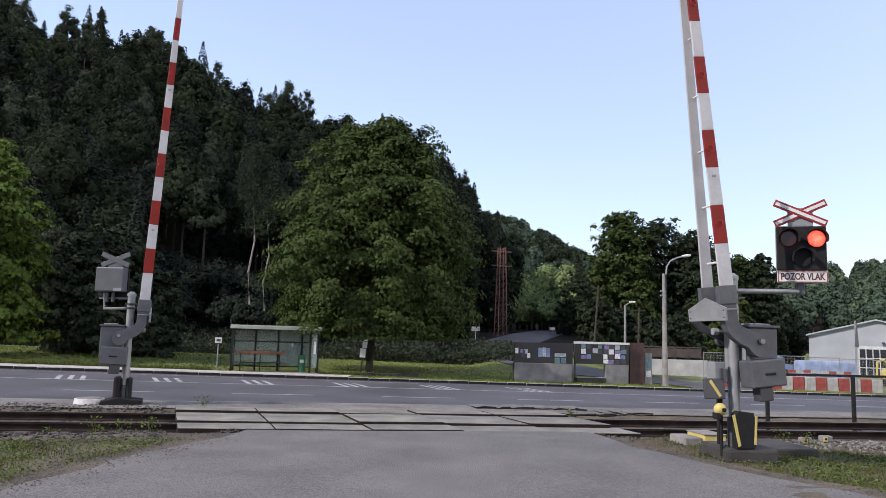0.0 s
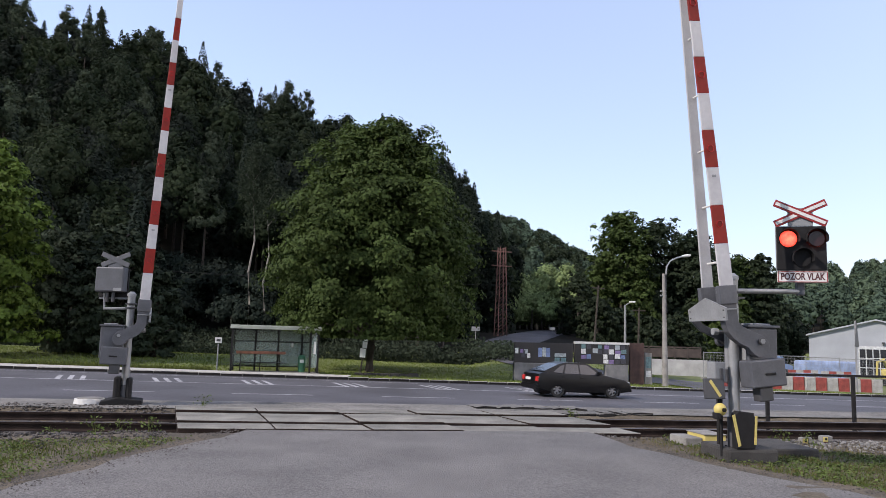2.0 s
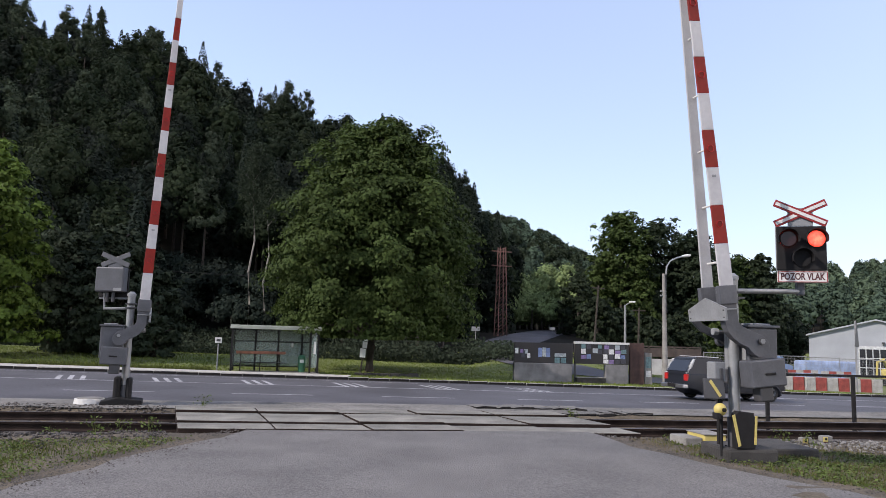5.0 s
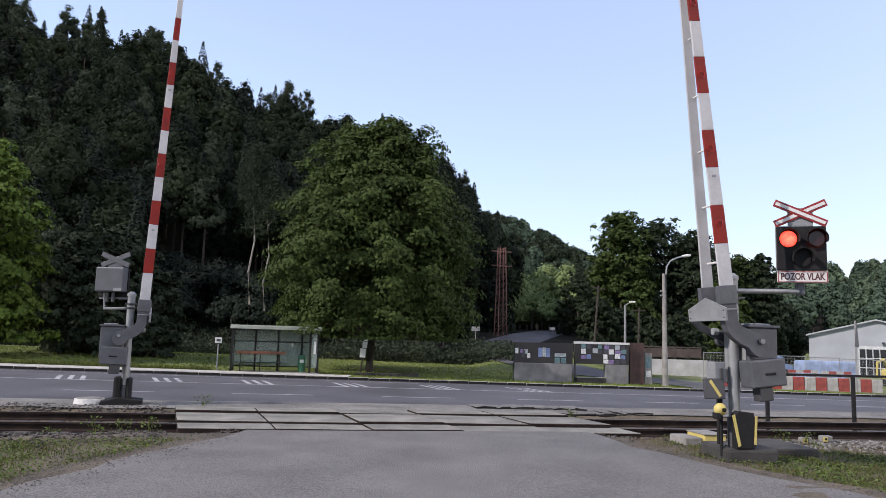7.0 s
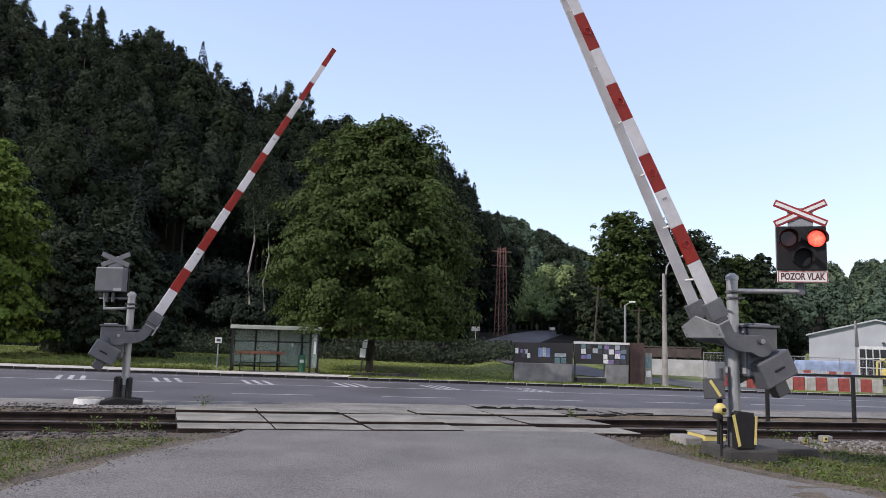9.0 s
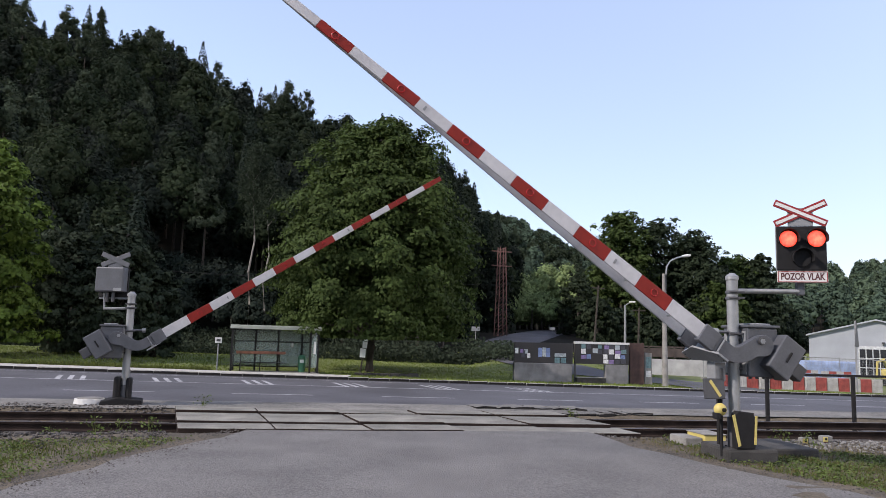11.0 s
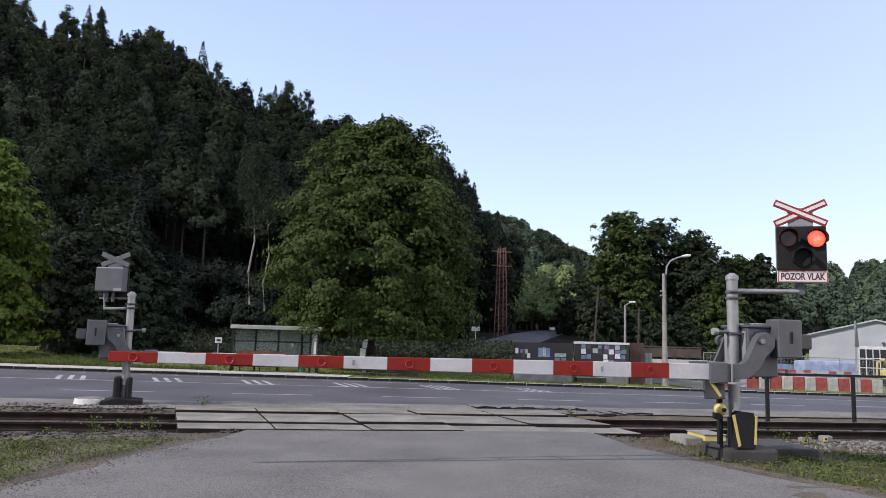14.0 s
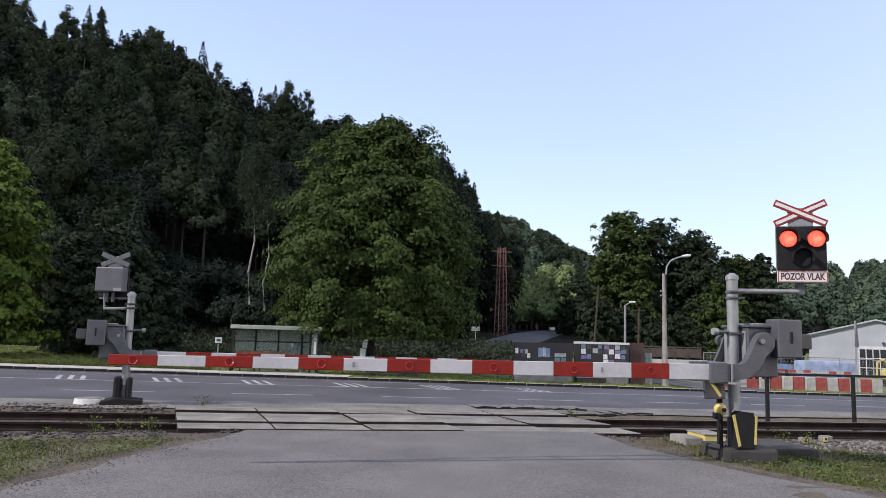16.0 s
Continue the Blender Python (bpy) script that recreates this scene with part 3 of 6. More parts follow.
def woodland(name, spots, kind, materials, n, leaf, hr, rr, label, seed):
    rng = np.random.default_rng(seed)
    root = thing(name, pose(0, 0, 0), label, "woodland", kind="stuff")
    P, N, S, C = [[[] for _ in materials] for _ in range(4)]
    trunks = []
    for x, y in spots:
        h, r = rng.uniform(*hr), rng.uniform(*rr)
        z = float(land(x, y))
        p, q, w, lobe, girth = tree_points(rng, kind, h, r, n)
        i = rng.integers(0, len(materials))
        o = np.array([x, y, z - 0.3])
        P[i].append(p + o)
        N[i].append(q)
        S[i].append(w * leaf)
        C[i].append(cores(lobe + o, girth, rng))
        trunks.append((x, y, z, h))
    for p, q, w, c, material in zip(P, N, S, C, materials):
        v, f = sprays(np.concatenate(p), np.concatenate(w), rng, np.concatenate(q), 0.3)
        off = len(v) + np.cumsum([0] + [len(cv) for cv, cf in c])
        f = np.concatenate([f] + [cf + o for (cv, cf), o in zip(c, off)])
        v = np.concatenate([v] + [cv for cv, cf in c])
        mesh_np("foliage", v, f, material, root, kind="stuff")
    tv, tf = [], []
    for i, (x, y, z, h) in enumerate(trunks):
        for s, q in ((0.17, z - 0.6), (0.08, z + h * 0.5)):
            for a in range(5):
                tv.append((x + s * math.cos(a * 1.2566), y + s * math.sin(a * 1.2566), q))
        o = i * 10
        tf += [(o + a, o + (a + 1) % 5, o + 5 + (a + 1) % 5, o + 5 + a) for a in range(5)]
    mesh_np("trunks", np.array(tv), np.array(tf), M_BARK, root, kind="stuff")


def scatter(seed, n, k0, k1, y0, y1, gap, keep=None):
    rng = np.random.default_rng(seed)
    out = []
    for _ in range(n * 30):
        if len(out) >= n:
            break
        y = math.sqrt(rng.uniform(y0 * y0, y1 * y1))
        x = rng.uniform(k0, k1) * y
        if keep and not keep(x, y):
            continue
        g = gap * (0.7 + 0.3 * y / 60)
        if all((x - a) ** 2 + (y - b) ** 2 > g * g for a, b in out):
            out.append((x, y))
    return out


def on_hill(x, y):
    k = x / y
    if -0.42 < k < -0.19 and y < 69:
        return False
    return y > 59 + 40 * float(smooth((k + 0.02) / 0.12)) and k < 0.098


hill_spots = scatter(5, 560, -0.80, 0.10, 59, 148, 2.7, on_hill)
rs = np.random.default_rng(8)
pick = rs.uniform(size=len(hill_spots))
high = np.array([y > 106 for x, y in hill_spots])
con = [s for s, q, h in zip(hill_spots, pick, high) if q < (0.34 if h else 0.14)]
dec = [s for s, q, h in zip(hill_spots, pick, high) if (0.34 if h else 0.14) <= q < 0.87]
pal = [s for s, q in zip(hill_spots, pick) if q >= 0.87]
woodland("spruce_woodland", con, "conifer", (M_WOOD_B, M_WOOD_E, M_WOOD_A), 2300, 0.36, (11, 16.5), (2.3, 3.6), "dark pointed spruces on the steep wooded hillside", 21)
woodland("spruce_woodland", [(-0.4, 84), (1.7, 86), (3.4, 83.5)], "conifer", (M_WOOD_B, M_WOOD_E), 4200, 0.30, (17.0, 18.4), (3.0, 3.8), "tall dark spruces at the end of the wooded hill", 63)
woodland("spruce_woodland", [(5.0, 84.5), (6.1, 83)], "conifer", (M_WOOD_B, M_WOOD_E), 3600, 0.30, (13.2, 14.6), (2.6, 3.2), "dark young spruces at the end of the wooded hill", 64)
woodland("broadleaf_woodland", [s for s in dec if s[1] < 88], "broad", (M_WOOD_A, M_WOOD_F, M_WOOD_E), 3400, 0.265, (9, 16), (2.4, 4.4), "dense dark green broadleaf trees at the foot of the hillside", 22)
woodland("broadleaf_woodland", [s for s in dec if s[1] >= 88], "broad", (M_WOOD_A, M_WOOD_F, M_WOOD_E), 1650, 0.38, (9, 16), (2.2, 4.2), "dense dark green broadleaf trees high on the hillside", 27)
# near-black leaves here stand in for the deep shade under the wood
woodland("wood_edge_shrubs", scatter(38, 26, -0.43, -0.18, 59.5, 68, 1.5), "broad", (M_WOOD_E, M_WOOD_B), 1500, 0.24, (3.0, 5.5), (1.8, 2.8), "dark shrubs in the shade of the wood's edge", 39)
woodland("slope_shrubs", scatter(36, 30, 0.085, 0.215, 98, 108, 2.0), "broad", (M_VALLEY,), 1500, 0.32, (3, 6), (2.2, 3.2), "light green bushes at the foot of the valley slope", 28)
woodland("birch_woodland", pal, "broad", (M_WOOD_C,), 1900, 0.27, (13, 18), (1.7, 2.5), "pale grey-green birches among the darker trees", 23)
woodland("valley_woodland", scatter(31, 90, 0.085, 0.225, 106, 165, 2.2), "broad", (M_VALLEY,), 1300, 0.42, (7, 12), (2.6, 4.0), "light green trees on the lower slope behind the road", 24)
woodland("roadside_woodland", scatter(33, 46, 0.24, 0.47, 98, 130, 3.6), "broad", (M_WOOD_A, M_WOOD_F), 1900, 0.42, (7, 12), (3.2, 4.8), "tall dark trees behind the yard and street lamps", 25)
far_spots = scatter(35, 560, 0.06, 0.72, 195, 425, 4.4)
woodland("distant_woodland", [s for s in far_spots if s[0] >= 0.25 * s[1]], "broad", (M_WOOD_D, M_WOOD_G), 820, 0.85, (11, 18), (4.0, 6.4), "wooded hills closing the valley, leaves paled for haze", 26)
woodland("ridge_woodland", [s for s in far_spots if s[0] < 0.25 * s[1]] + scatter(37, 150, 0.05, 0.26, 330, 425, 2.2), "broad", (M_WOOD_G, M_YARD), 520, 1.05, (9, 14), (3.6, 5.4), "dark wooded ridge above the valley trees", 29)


def leafy_tree(name, m, h, r, crown_lo, n, leaf, material, label, seed, lobes=46, squash=1.0, trunk_r=0.3):
    """A single tree: tapered trunk, limbs and a crown of leaf sprays in uneven tufts."""
    rng = np.random.default_rng(seed)
    root = thing(name, m, label, "tree")
    bm = bmesh.new()
    tube(bm, [(0, 0, -0.4), (0.03, 0, h * 0.1), (-0.05, 0.05, h * 0.25), (0.08, 0, h * 0.5), (0, 0.05, h * 0.85)], [trunk_r * 1.35, trunk_r, trunk_r * 0.85, trunk_r * 0.5, 0.04], 10)
    c = []
    for i in range(lobes):
        t = (i + 0.5) / lobes
        z = crown_lo + (h - crown_lo) * t
        prof = math.sin(math.pi * min(1, 0.16 + 0.84 * t) ** 0.8) ** 0.62 if t < 0.97 else 0.25
        a = i * 2.39996 + rng.uniform(-0.4, 0.4)
        rad = r * prof * rng.uniform(0.62, 0.86)
        c.append((rad * math.cos(a), rad * math.sin(a) * squash, z))
        if i % 2 == 0:
            zb = max(crown_lo * 0.75, z - rad * 0.75)
            tube(bm, [(0, 0, zb), (rad * 0.5 * math.cos(a), rad * 0.5 * math.sin(a) * squash, (z + zb) / 2 + 0.2), (rad * math.cos(a), rad * math.sin(a) * squash, z)], [0.10, 0.06, 0.015], 5)
    for i in range(lobes // 3):
        t = rng.uniform(0.1, 0.85)
        a = rng.uniform(0, 6.28)
        c.append((r * 0.4 * math.cos(a), r * 0.4 * math.sin(a), crown_lo + (h - crown_lo) * t))
    part("trunk", bm, M_BARK, root, smooth=True)
    c = np.array(c)
    k = len(c)
    # drooping shelves of sprays on each lobe
    sub = 9
    centres = np.repeat(c, sub, 0) + rng.normal(size=(k * sub, 3)) * np.array([0.15, 0.15, 0.085]) * r
    i = rng.integers(0, len(centres), n)
    d = rng.normal(size=(n, 3)) * np.array([1, 1, 0.36]) * r * 0.062
    P = centres[i] + d
    P[:, 2] -= 0.35 * (d[:, 0] ** 2 + d[:, 1] ** 2) / (r * 0.1)
    P[:, 2] = np.maximum(P[:, 2], crown_lo * 0.82)
    D = P - centres[i]
    D[:, 2] += 0.12 * r
    D /= np.linalg.norm(D, axis=1)[:, None] + 1e-6
    R = P - np.array([0, 0, (h + crown_lo) / 2])
    R /= np.linalg.norm(R, axis=1)[:, None] + 1e-6
    v, f = sprays(P, leaf, rng, D + 0.5 * R, 0.34)
    mesh_np("crown", v, f, material, root)
    return root


leafy_tree("lime_tree", pose(-4.1, 43.2, -0.6), 14.5, 5.9, 2.4, 150000, 0.185, M_LEAF, "large full-crowned lime tree with a notice-hung trunk on the lawn", 41, lobes=96, trunk_r=0.27)
leafy_tree("roadside_tree", pose(-26.6, 41.0, -0.3), 12.3, 4.4, 1.2, 40000, 0.25, M_LEAFB, "sunlit bright green broadleaf tree beside the road", 42, lobes=44)
leafy_tree("roadside_tree", pose(-20.3, 46.5, -0.3), 8.2, 3.1, 0.4, 26000, 0.23, M_WOOD_C, "bushy dark green tree at the wood's edge", 43, lobes=34)
leafy_tree("roadside_tree", pose(-18.2, 47.0, -0.3), 5.8, 1.8, 0.3, 16000, 0.22, M_WOOD_C, "low bushy green tree at the wood's edge", 44, lobes=26)
leafy_tree("roadside_tree", pose(-24.5, 48.0, -0.3), 8.0, 3.4, 0.4, 26000, 0.23, M_WOOD_C, "bushy dark green tree at the wood's edge", 46, lobes=34)

for k, y, h, r, sd in ((0.245, 92, 18.6, 5.0, 51), (0.29, 95, 18.2, 5.6, 52), (0.345, 93, 16.6, 5.2, 53), (0.40, 96, 14.2, 4.4, 54), (0.432, 94, 14.0, 3.4, 55), (0.225, 100, 11.5, 3.2, 56), (0.375, 90, 10.0, 4.2, 57), (0.455, 100, 8.5, 3.6, 58)):
    leafy_tree("yard_tree", pose(k * y, y, float(land(k * y, y)) - 0.1), h, r, 1.0, 31000, 0.34, M_YARD if sd % 3 else M_LEAF, "tall dark green tree behind the yard", sd, lobes=90)


for k, y, h, r, sd in ((0.186, 84, 7.0, 2.5, 71), (0.213, 78, 5.2, 2.3, 72), (0.245, 80, 5.8, 2.7, 73), (0.285, 78, 5.0, 2.5, 74), (0.325, 80, 5.6, 2.6, 75)):
    leafy_tree("roadside_tree", pose(k * y, y, float(land(k * y, y)) - 0.1), h, r, 0.3, 11000, 0.27, M_YARD, "dark bushy tree between the lane and the yard", sd, lobes=34, trunk_r=0.14)


def birch(x, y, top, crown_lo, crown_r, n, seed):
    """A slender white-stemmed tree with a small high crown."""
    rng = np.random.default_rng(seed)
    z = float(land(x, y)) - 0.2
    root = thing("birch_tree", pose(x, y, z), "slender white-stemmed birch against the dark wood", "tree", "birches at the wood's edge")
    h = top - z
    bm = bmesh.new()
    pts = [(0, 0, -0.3), (0.12, 0, h * 0.22), (-0.12, 0, h * 0.38), (0.22, 0.05, h * 0.54), (-0.05, 0, h * 0.75), (0, 0, h * 0.97)]
    tube(bm, pts, [0.10, 0.085, 0.08, 0.07, 0.045, 0.015], 8)
    for i in range(9):
        a, q = i * 2.4, crown_lo - z + (top - crown_lo) * (i + 0.5) / 9
        tube(bm, [(0, 0, q - 0.8), (crown_r * 0.6 * math.cos(a), crown_r * 0.6 * math.sin(a), q)], [0.04, 0.012], 5)
    part("trunk", bm, M_BIRCH, root, "white papery bark", True)
    m = 60
    t = rng.uniform(0, 1, m)
    a = rng.uniform(0, 6.28, m)
    rad = crown_r * np.sqrt(rng.uniform(0.1, 1, m)) * np.sin(np.pi * (0.12 + 0.8 * t)) ** 0.7
    c = np.stack([rad * np.cos(a), rad * np.sin(a), crown_lo - z + (top - crown_lo) * t], -1)
    i = rng.integers(0, m, n)
    d = rng.normal(size=(n, 3)) * np.array([0.22, 0.22, 0.34])
    d[:, 2] -= np.abs(rng.normal(size=n)) * 0.2
    v, f = sprays(c[i] + d, 0.13, rng, d + np.array([0, 0, 0.5]), 0.5)
    mesh_np("crown", v, f, M_WOOD_C, root)


birch(-15.4, 58.5, 16.3, 12.2, 1.35, 9000, 61)
birch(-14.1, 58.2, 14.2, 10.6, 1.0, 5500, 62)

# ---- barriers ----
M_BEAMGREY = mat("dull_white_beam", (0.32, 0.32, 0.33), 0.5, var=0.15, scale=3)
def boom_beam(parent, c, y0, y1, with_marks):
    """One tapered beam of a boom in half-metre red and white lengths."""
    cuts = [0.72, 1.28] + [1.28 + 0.5 * i for i in range(1, 14)]
    if not with_marks:
        cuts = [0.72, 7.78]
    for i in range(len(cuts) - 1):
        a, b = cuts[i], cuts[i + 1]
        white = i % 2 == 0

        def sect(u):
            t = (u - 0.7) / 7.1
            return y0 + (y1 - y0) * t, (0.099 - 0.045 * t) * (1.0 if with_marks else 0.84), 0.014 - 0.003 * t
        bm = bmesh.new()
        vs = []
        for u in (a, b):
            y, hh, w = sect(u)
            vs.append([bm.verts.new((u, y + s * w, -0.40 + q * hh)) for s, q in ((-1, -1), (1, -1), (1, 1), (-1, 1))])
        for k in range(4):
            j = (k + 1) % 4
            bm.faces.new((vs[0][k], vs[0][j], vs[1][j], vs[1][k]))
        bm.faces.new(vs[0][::-1])
        bm.faces.new(vs[1])
        bmesh.ops.recalc_face_normals(bm, faces=bm.faces)
        bmesh.ops.bevel(bm, geom=list(bm.edges), offset=0.006, segments=1, affect="EDGES")
        seg = part("boom_length", bm, (M_BOOMW if white else M_BOOMR) if with_marks else M_BEAMGREY, parent)
        if with_marks and not white:
            y, hh, w = sect((a + b) / 2)
            bm = bmesh.new()
            pts = [((a + b) / 2 + 0.045 * math.cos(q), y + c * (w + 0.006), -0.40 + 0.045 * math.sin(q)) for q in np.linspace(0, 6.283, 14)]
            tube(bm, pts, [0.006] * 14, 5)
            part("reflector_ring", bm, M_TAIL, seg)
        if with_marks and white and i in (2, 5, 8):
            y, hh, w = sect((a + b) / 2)
            part("rivet_plate", boxm((a + b) / 2 + 0.12, (a + b) / 2 + 0.15, y + c * w, y + c * (w + 0.006), -0.43, -0.37), M_LGREY, seg)


def barrier(m, c, label, group, px=0.17, py=0.30):
    """A half-barrier drive: post, cabinet and a swinging arm. c: the side on which the front beam lies."""
    root = thing("barrier", m, label, "level crossing barrier", group)
    s = -c
    # m is at the pivot's foot; the pivot lies PZ above
    PZ = 1.40
    py *= s
    part("post", cylm((px, py, -0.05), (px, py, 2.20), 0.073, seg=20), M_GALV, root, "grey steel post", True)
    bm = bmesh.new()
    cyl(bm, (px, py, 2.20), (px, py, 2.245), 0.088, 0.086, 16)
    cyl(bm, (px, py, 2.245), (px, py, 2.29), 0.086, 0.03, 16)
    part("post_cap", bm, M_GALV, root)
    for z in (2.02, 1.94, 1.475):
        part("clamp", cylm((px, py, z), (px, py, z + 0.035), 0.09, seg=16), M_GREY, root)
        part("clamp_bolt", cylm((px + 0.11, py + c * 0.10, z + 0.017), (px - 0.11, py + c * 0.10, z + 0.017), 0.014, seg=6), M_DGREY, root)
    rod = part("guide_rod", cylm((px + 0.26, py + c * 0.02, 1.51), (px - 0.14, py + c * 0.02, 1.51), 0.02, seg=8), M_GREY, root)
    part("rod_knob", cylm((px + 0.31, py + c * 0.02, 1.51), (px + 0.24, py + c * 0.02, 1.51), 0.045, seg=12), M_LGREY, rod)
    # drive cabinet behind the post
    cab = part("cabinet", boxm(-0.345, 0.085, min(s * 0.13, s * 0.68), max(s * 0.13, s * 0.68), PZ - 0.46, PZ + 0.175, 0.02), M_GREY, root, "grey steel drive cabinet")
    part("cabinet_lid", boxm(-0.37, 0.105, min(s * 0.10, s * 0.71), max(s * 0.10, s * 0.71), PZ + 0.175, PZ + 0.21, 0.01), M_GREY, cab)
    part("lid_rib", boxm(-0.30, -0.05, min(s * 0.2, s * 0.6), max(s * 0.2, s * 0.6), PZ + 0.21, PZ + 0.235, 0.01), M_LGREY, cab)
    # paint lighter than the cabinet's stands in for sun on this face
    part("side_cover", boxm(0.085, 0.10, min(s * 0.17, s * 0.64), max(s * 0.17, s * 0.64), PZ - 0.43, PZ + 0.13, 0.006), M_LGREY, cab, "side cover in lighter grey for the sunlit face")
    for u in (-0.28, -0.18, -0.08, 0.02):
        part("base_bolt", cylm((u, s * 0.2, PZ - 0.485), (u, s * 0.2, PZ - 0.46), 0.022, seg=6), M_DGREY, cab)
    for z in (PZ - 0.38, PZ + 0.02):
        part("bracket", boxm(0.08, px + 0.03, py - 0.06, py + 0.06, z, z + 0.05, 0.01), M_DGREY, root)
    # foot
    foot = part("foot", boxm(px - 0.13, px + 0.13, py - 0.13, py + 0.13, -0.04, 0.02, 0.01), M_DGREY, root)
    part("sleeve", cylm((px, py, 0.02), (px, py, 0.42), 0.093, seg=16), M_DGREY, foot, smooth=True)
    for a in (-0.08, 0.08):
        for b in (-0.08, 0.08):
            part("bolt", cylm((px + a, py + b, 0.02), (px + a, py + b, 0.05), 0.014, seg=6), M_RUST_SHADE, foot)
    # the swinging arm, about the pivot
    arm = thing("arm", pose(0, 0, PZ), "", "")
    arm.parent = root
    plate = [(0.73, -0.30), (0.73, -0.512), (0.47, -0.512), (0.44, -0.49), (0.26, -0.485), (0.15, -0.455), (0.06, -0.385), (-0.01, -0.30), (-0.07, -0.19), (-0.16, -0.12), (-0.20, -0.06), (-0.20, 0.03), (-0.15, 0.09), (-0.07, 0.115), (0.0, 0.10), (0.06, 0.04), (0.21, -0.25), (0.27, -0.292)]
    fp = part("front_plate", prismm(plate, min(c * 0.02, s * 0.09), max(c * 0.02, s * 0.09), 0.006), M_GREY, arm, "grey cast arm plate")
    part("socket_flange", boxm(0.425, 0.445, min(c * 0.045, c * 0.02), max(c * 0.045, c * 0.02), -0.52, -0.295, 0.004), M_LGREY, fp)
    bm = prismm([(0.45, -0.40), (0.45, -0.49), (0.28, -0.50), (0.16, -0.40), (0.02, -0.14), (-0.08, 0.04), (-0.02, 0.09), (0.06, 0.05), (0.12, -0.10), (0.24, -0.34), (0.32, -0.41)], s * 0.70, s * 0.74, 0.006)
    part("rear_plate", bm, M_GREY, arm)
    part("axle", cylm((0, c * 0.05, 0), (0, s * 0.88, 0), 0.045, seg=16), M_DGREY, arm, smooth=True)
    part("axle_hub", cylm((0, s * 0.84, 0), (0, s * 0.91, 0), 0.075, seg=16), M_GREY, arm, smooth=True)
    part("pivot_bolt", cylm((0, c * 0.02, 0), (0, c * 0.06, 0), 0.035, seg=6), M_LGREY, arm)
    # bridge between the plates
    bm = bmesh.new()
    prism(bm, [(0.30, s * -0.14), (0.30, s * 0.72), (0.46, s * 0.72), (0.60, s * 0.29), (0.46, s * -0.14)], -0.545, -0.52)
    for v in bm.verts:
        v.co = Vector((v.co.x, v.co.z, v.co.y))
    bmesh.ops.recalc_face_normals(bm, faces=bm.faces)
    bp = part("bridge_plate", bm, M_LGREY, arm, "light grey bridge plate")
    for u in (0.34, 0.43):
        for y in (-0.10, 0.67):
            part("rivet", cylm((u, s * y, -0.552), (u, s * y, -0.545), 0.009, seg=6), M_BLACK, bp)
    part("bridge_plate", boxm(0.40, 0.44, min(s * 0.10, s * 0.74), max(s * 0.10, s * 0.74), -0.519, -0.33, 0.005), M_LGREY, arm)
    for y in (s * 0.0, s * 0.43):
        part("beam_socket", boxm(0.5, 0.74, y - 0.04, y + 0.04, -0.53, -0.28, 0.01), M_GREY, arm)
    # counterweights
    w1 = part("counterweight", boxm(-0.58, -0.235, min(c * 0.05, s * 0.22), max(c * 0.05, s * 0.22), -0.205, 0.29, 0.018), M_GREY, arm, "grey counterweight box")
    part("latch", boxm(-0.43, -0.40, c * 0.05, c * 0.07, -0.02, 0.13, 0.008), M_BLACK, w1)
    part("counterweight", boxm(-0.76, -0.58, min(s * 0.0, s * 0.16), max(s * 0.0, s * 0.16), -0.085, 0.11, 0.015), M_DGREY, arm)
    part("counterweight", boxm(-0.55, -0.36, min(s * 0.55, s * 0.80), max(s * 0.55, s * 0.80), -0.18, 0.18, 0.02), M_GREY, arm)
    boom_beam(arm, c, 0.0, s * 0.14, True)
    boom_beam(arm, -c, s * 0.43, s * 0.155, False)
    for u in (1.05, 1.8, 2.55, 3.3, 4.1, 4.9, 5.7, 6.5, 7.3):
        t = (u - 0.7) / 7.1
        part("cross_pin", cylm((u, s * 0.14 * t, -0.38), (u, s * (0.43 - 0.275 * t), -0.38), 0.014, seg=8), M_WHITE, arm)
    return root, arm


PHR, PHL = 180 + 12.07, 20.32
barrier_r, arm_r = barrier(pose(4.09, 9.436, 0.13, 0, 0, PHR), 1, "grey barrier drive with red and white boom beside the signal", "crossing barriers", 0.19, 0.30)
barrier_l, arm_l = barrier(pose(-6.378, 14.66, -0.064, 0, 0, PHL), -1, "grey barrier drive with red and white boom across the track", "crossing barriers")

# things that stand at the right barrier
part("foundation", boxm(-0.29, 0.40, -0.16, 0.62, -0.45, 0.17, 0.04), M_FOUND).matrix_basis = pose(3.93, 9.66, 0.0, 0, 0, 6)
tagged(bpy.data.objects["foundation"], "dark concrete foundation block under the barrier", "foundation")

# ---- fittings at the near barrier ----
tagged(part("cable_slab", boxm(-0.36, 0.36, -0.3, 0.75, -0.4, 0.07, 0.025), M_FOUND), "dark concrete cable slab beside the barrier", "slab").matrix_basis = pose(4.92, 10.7, 0, 0, 0, 8)


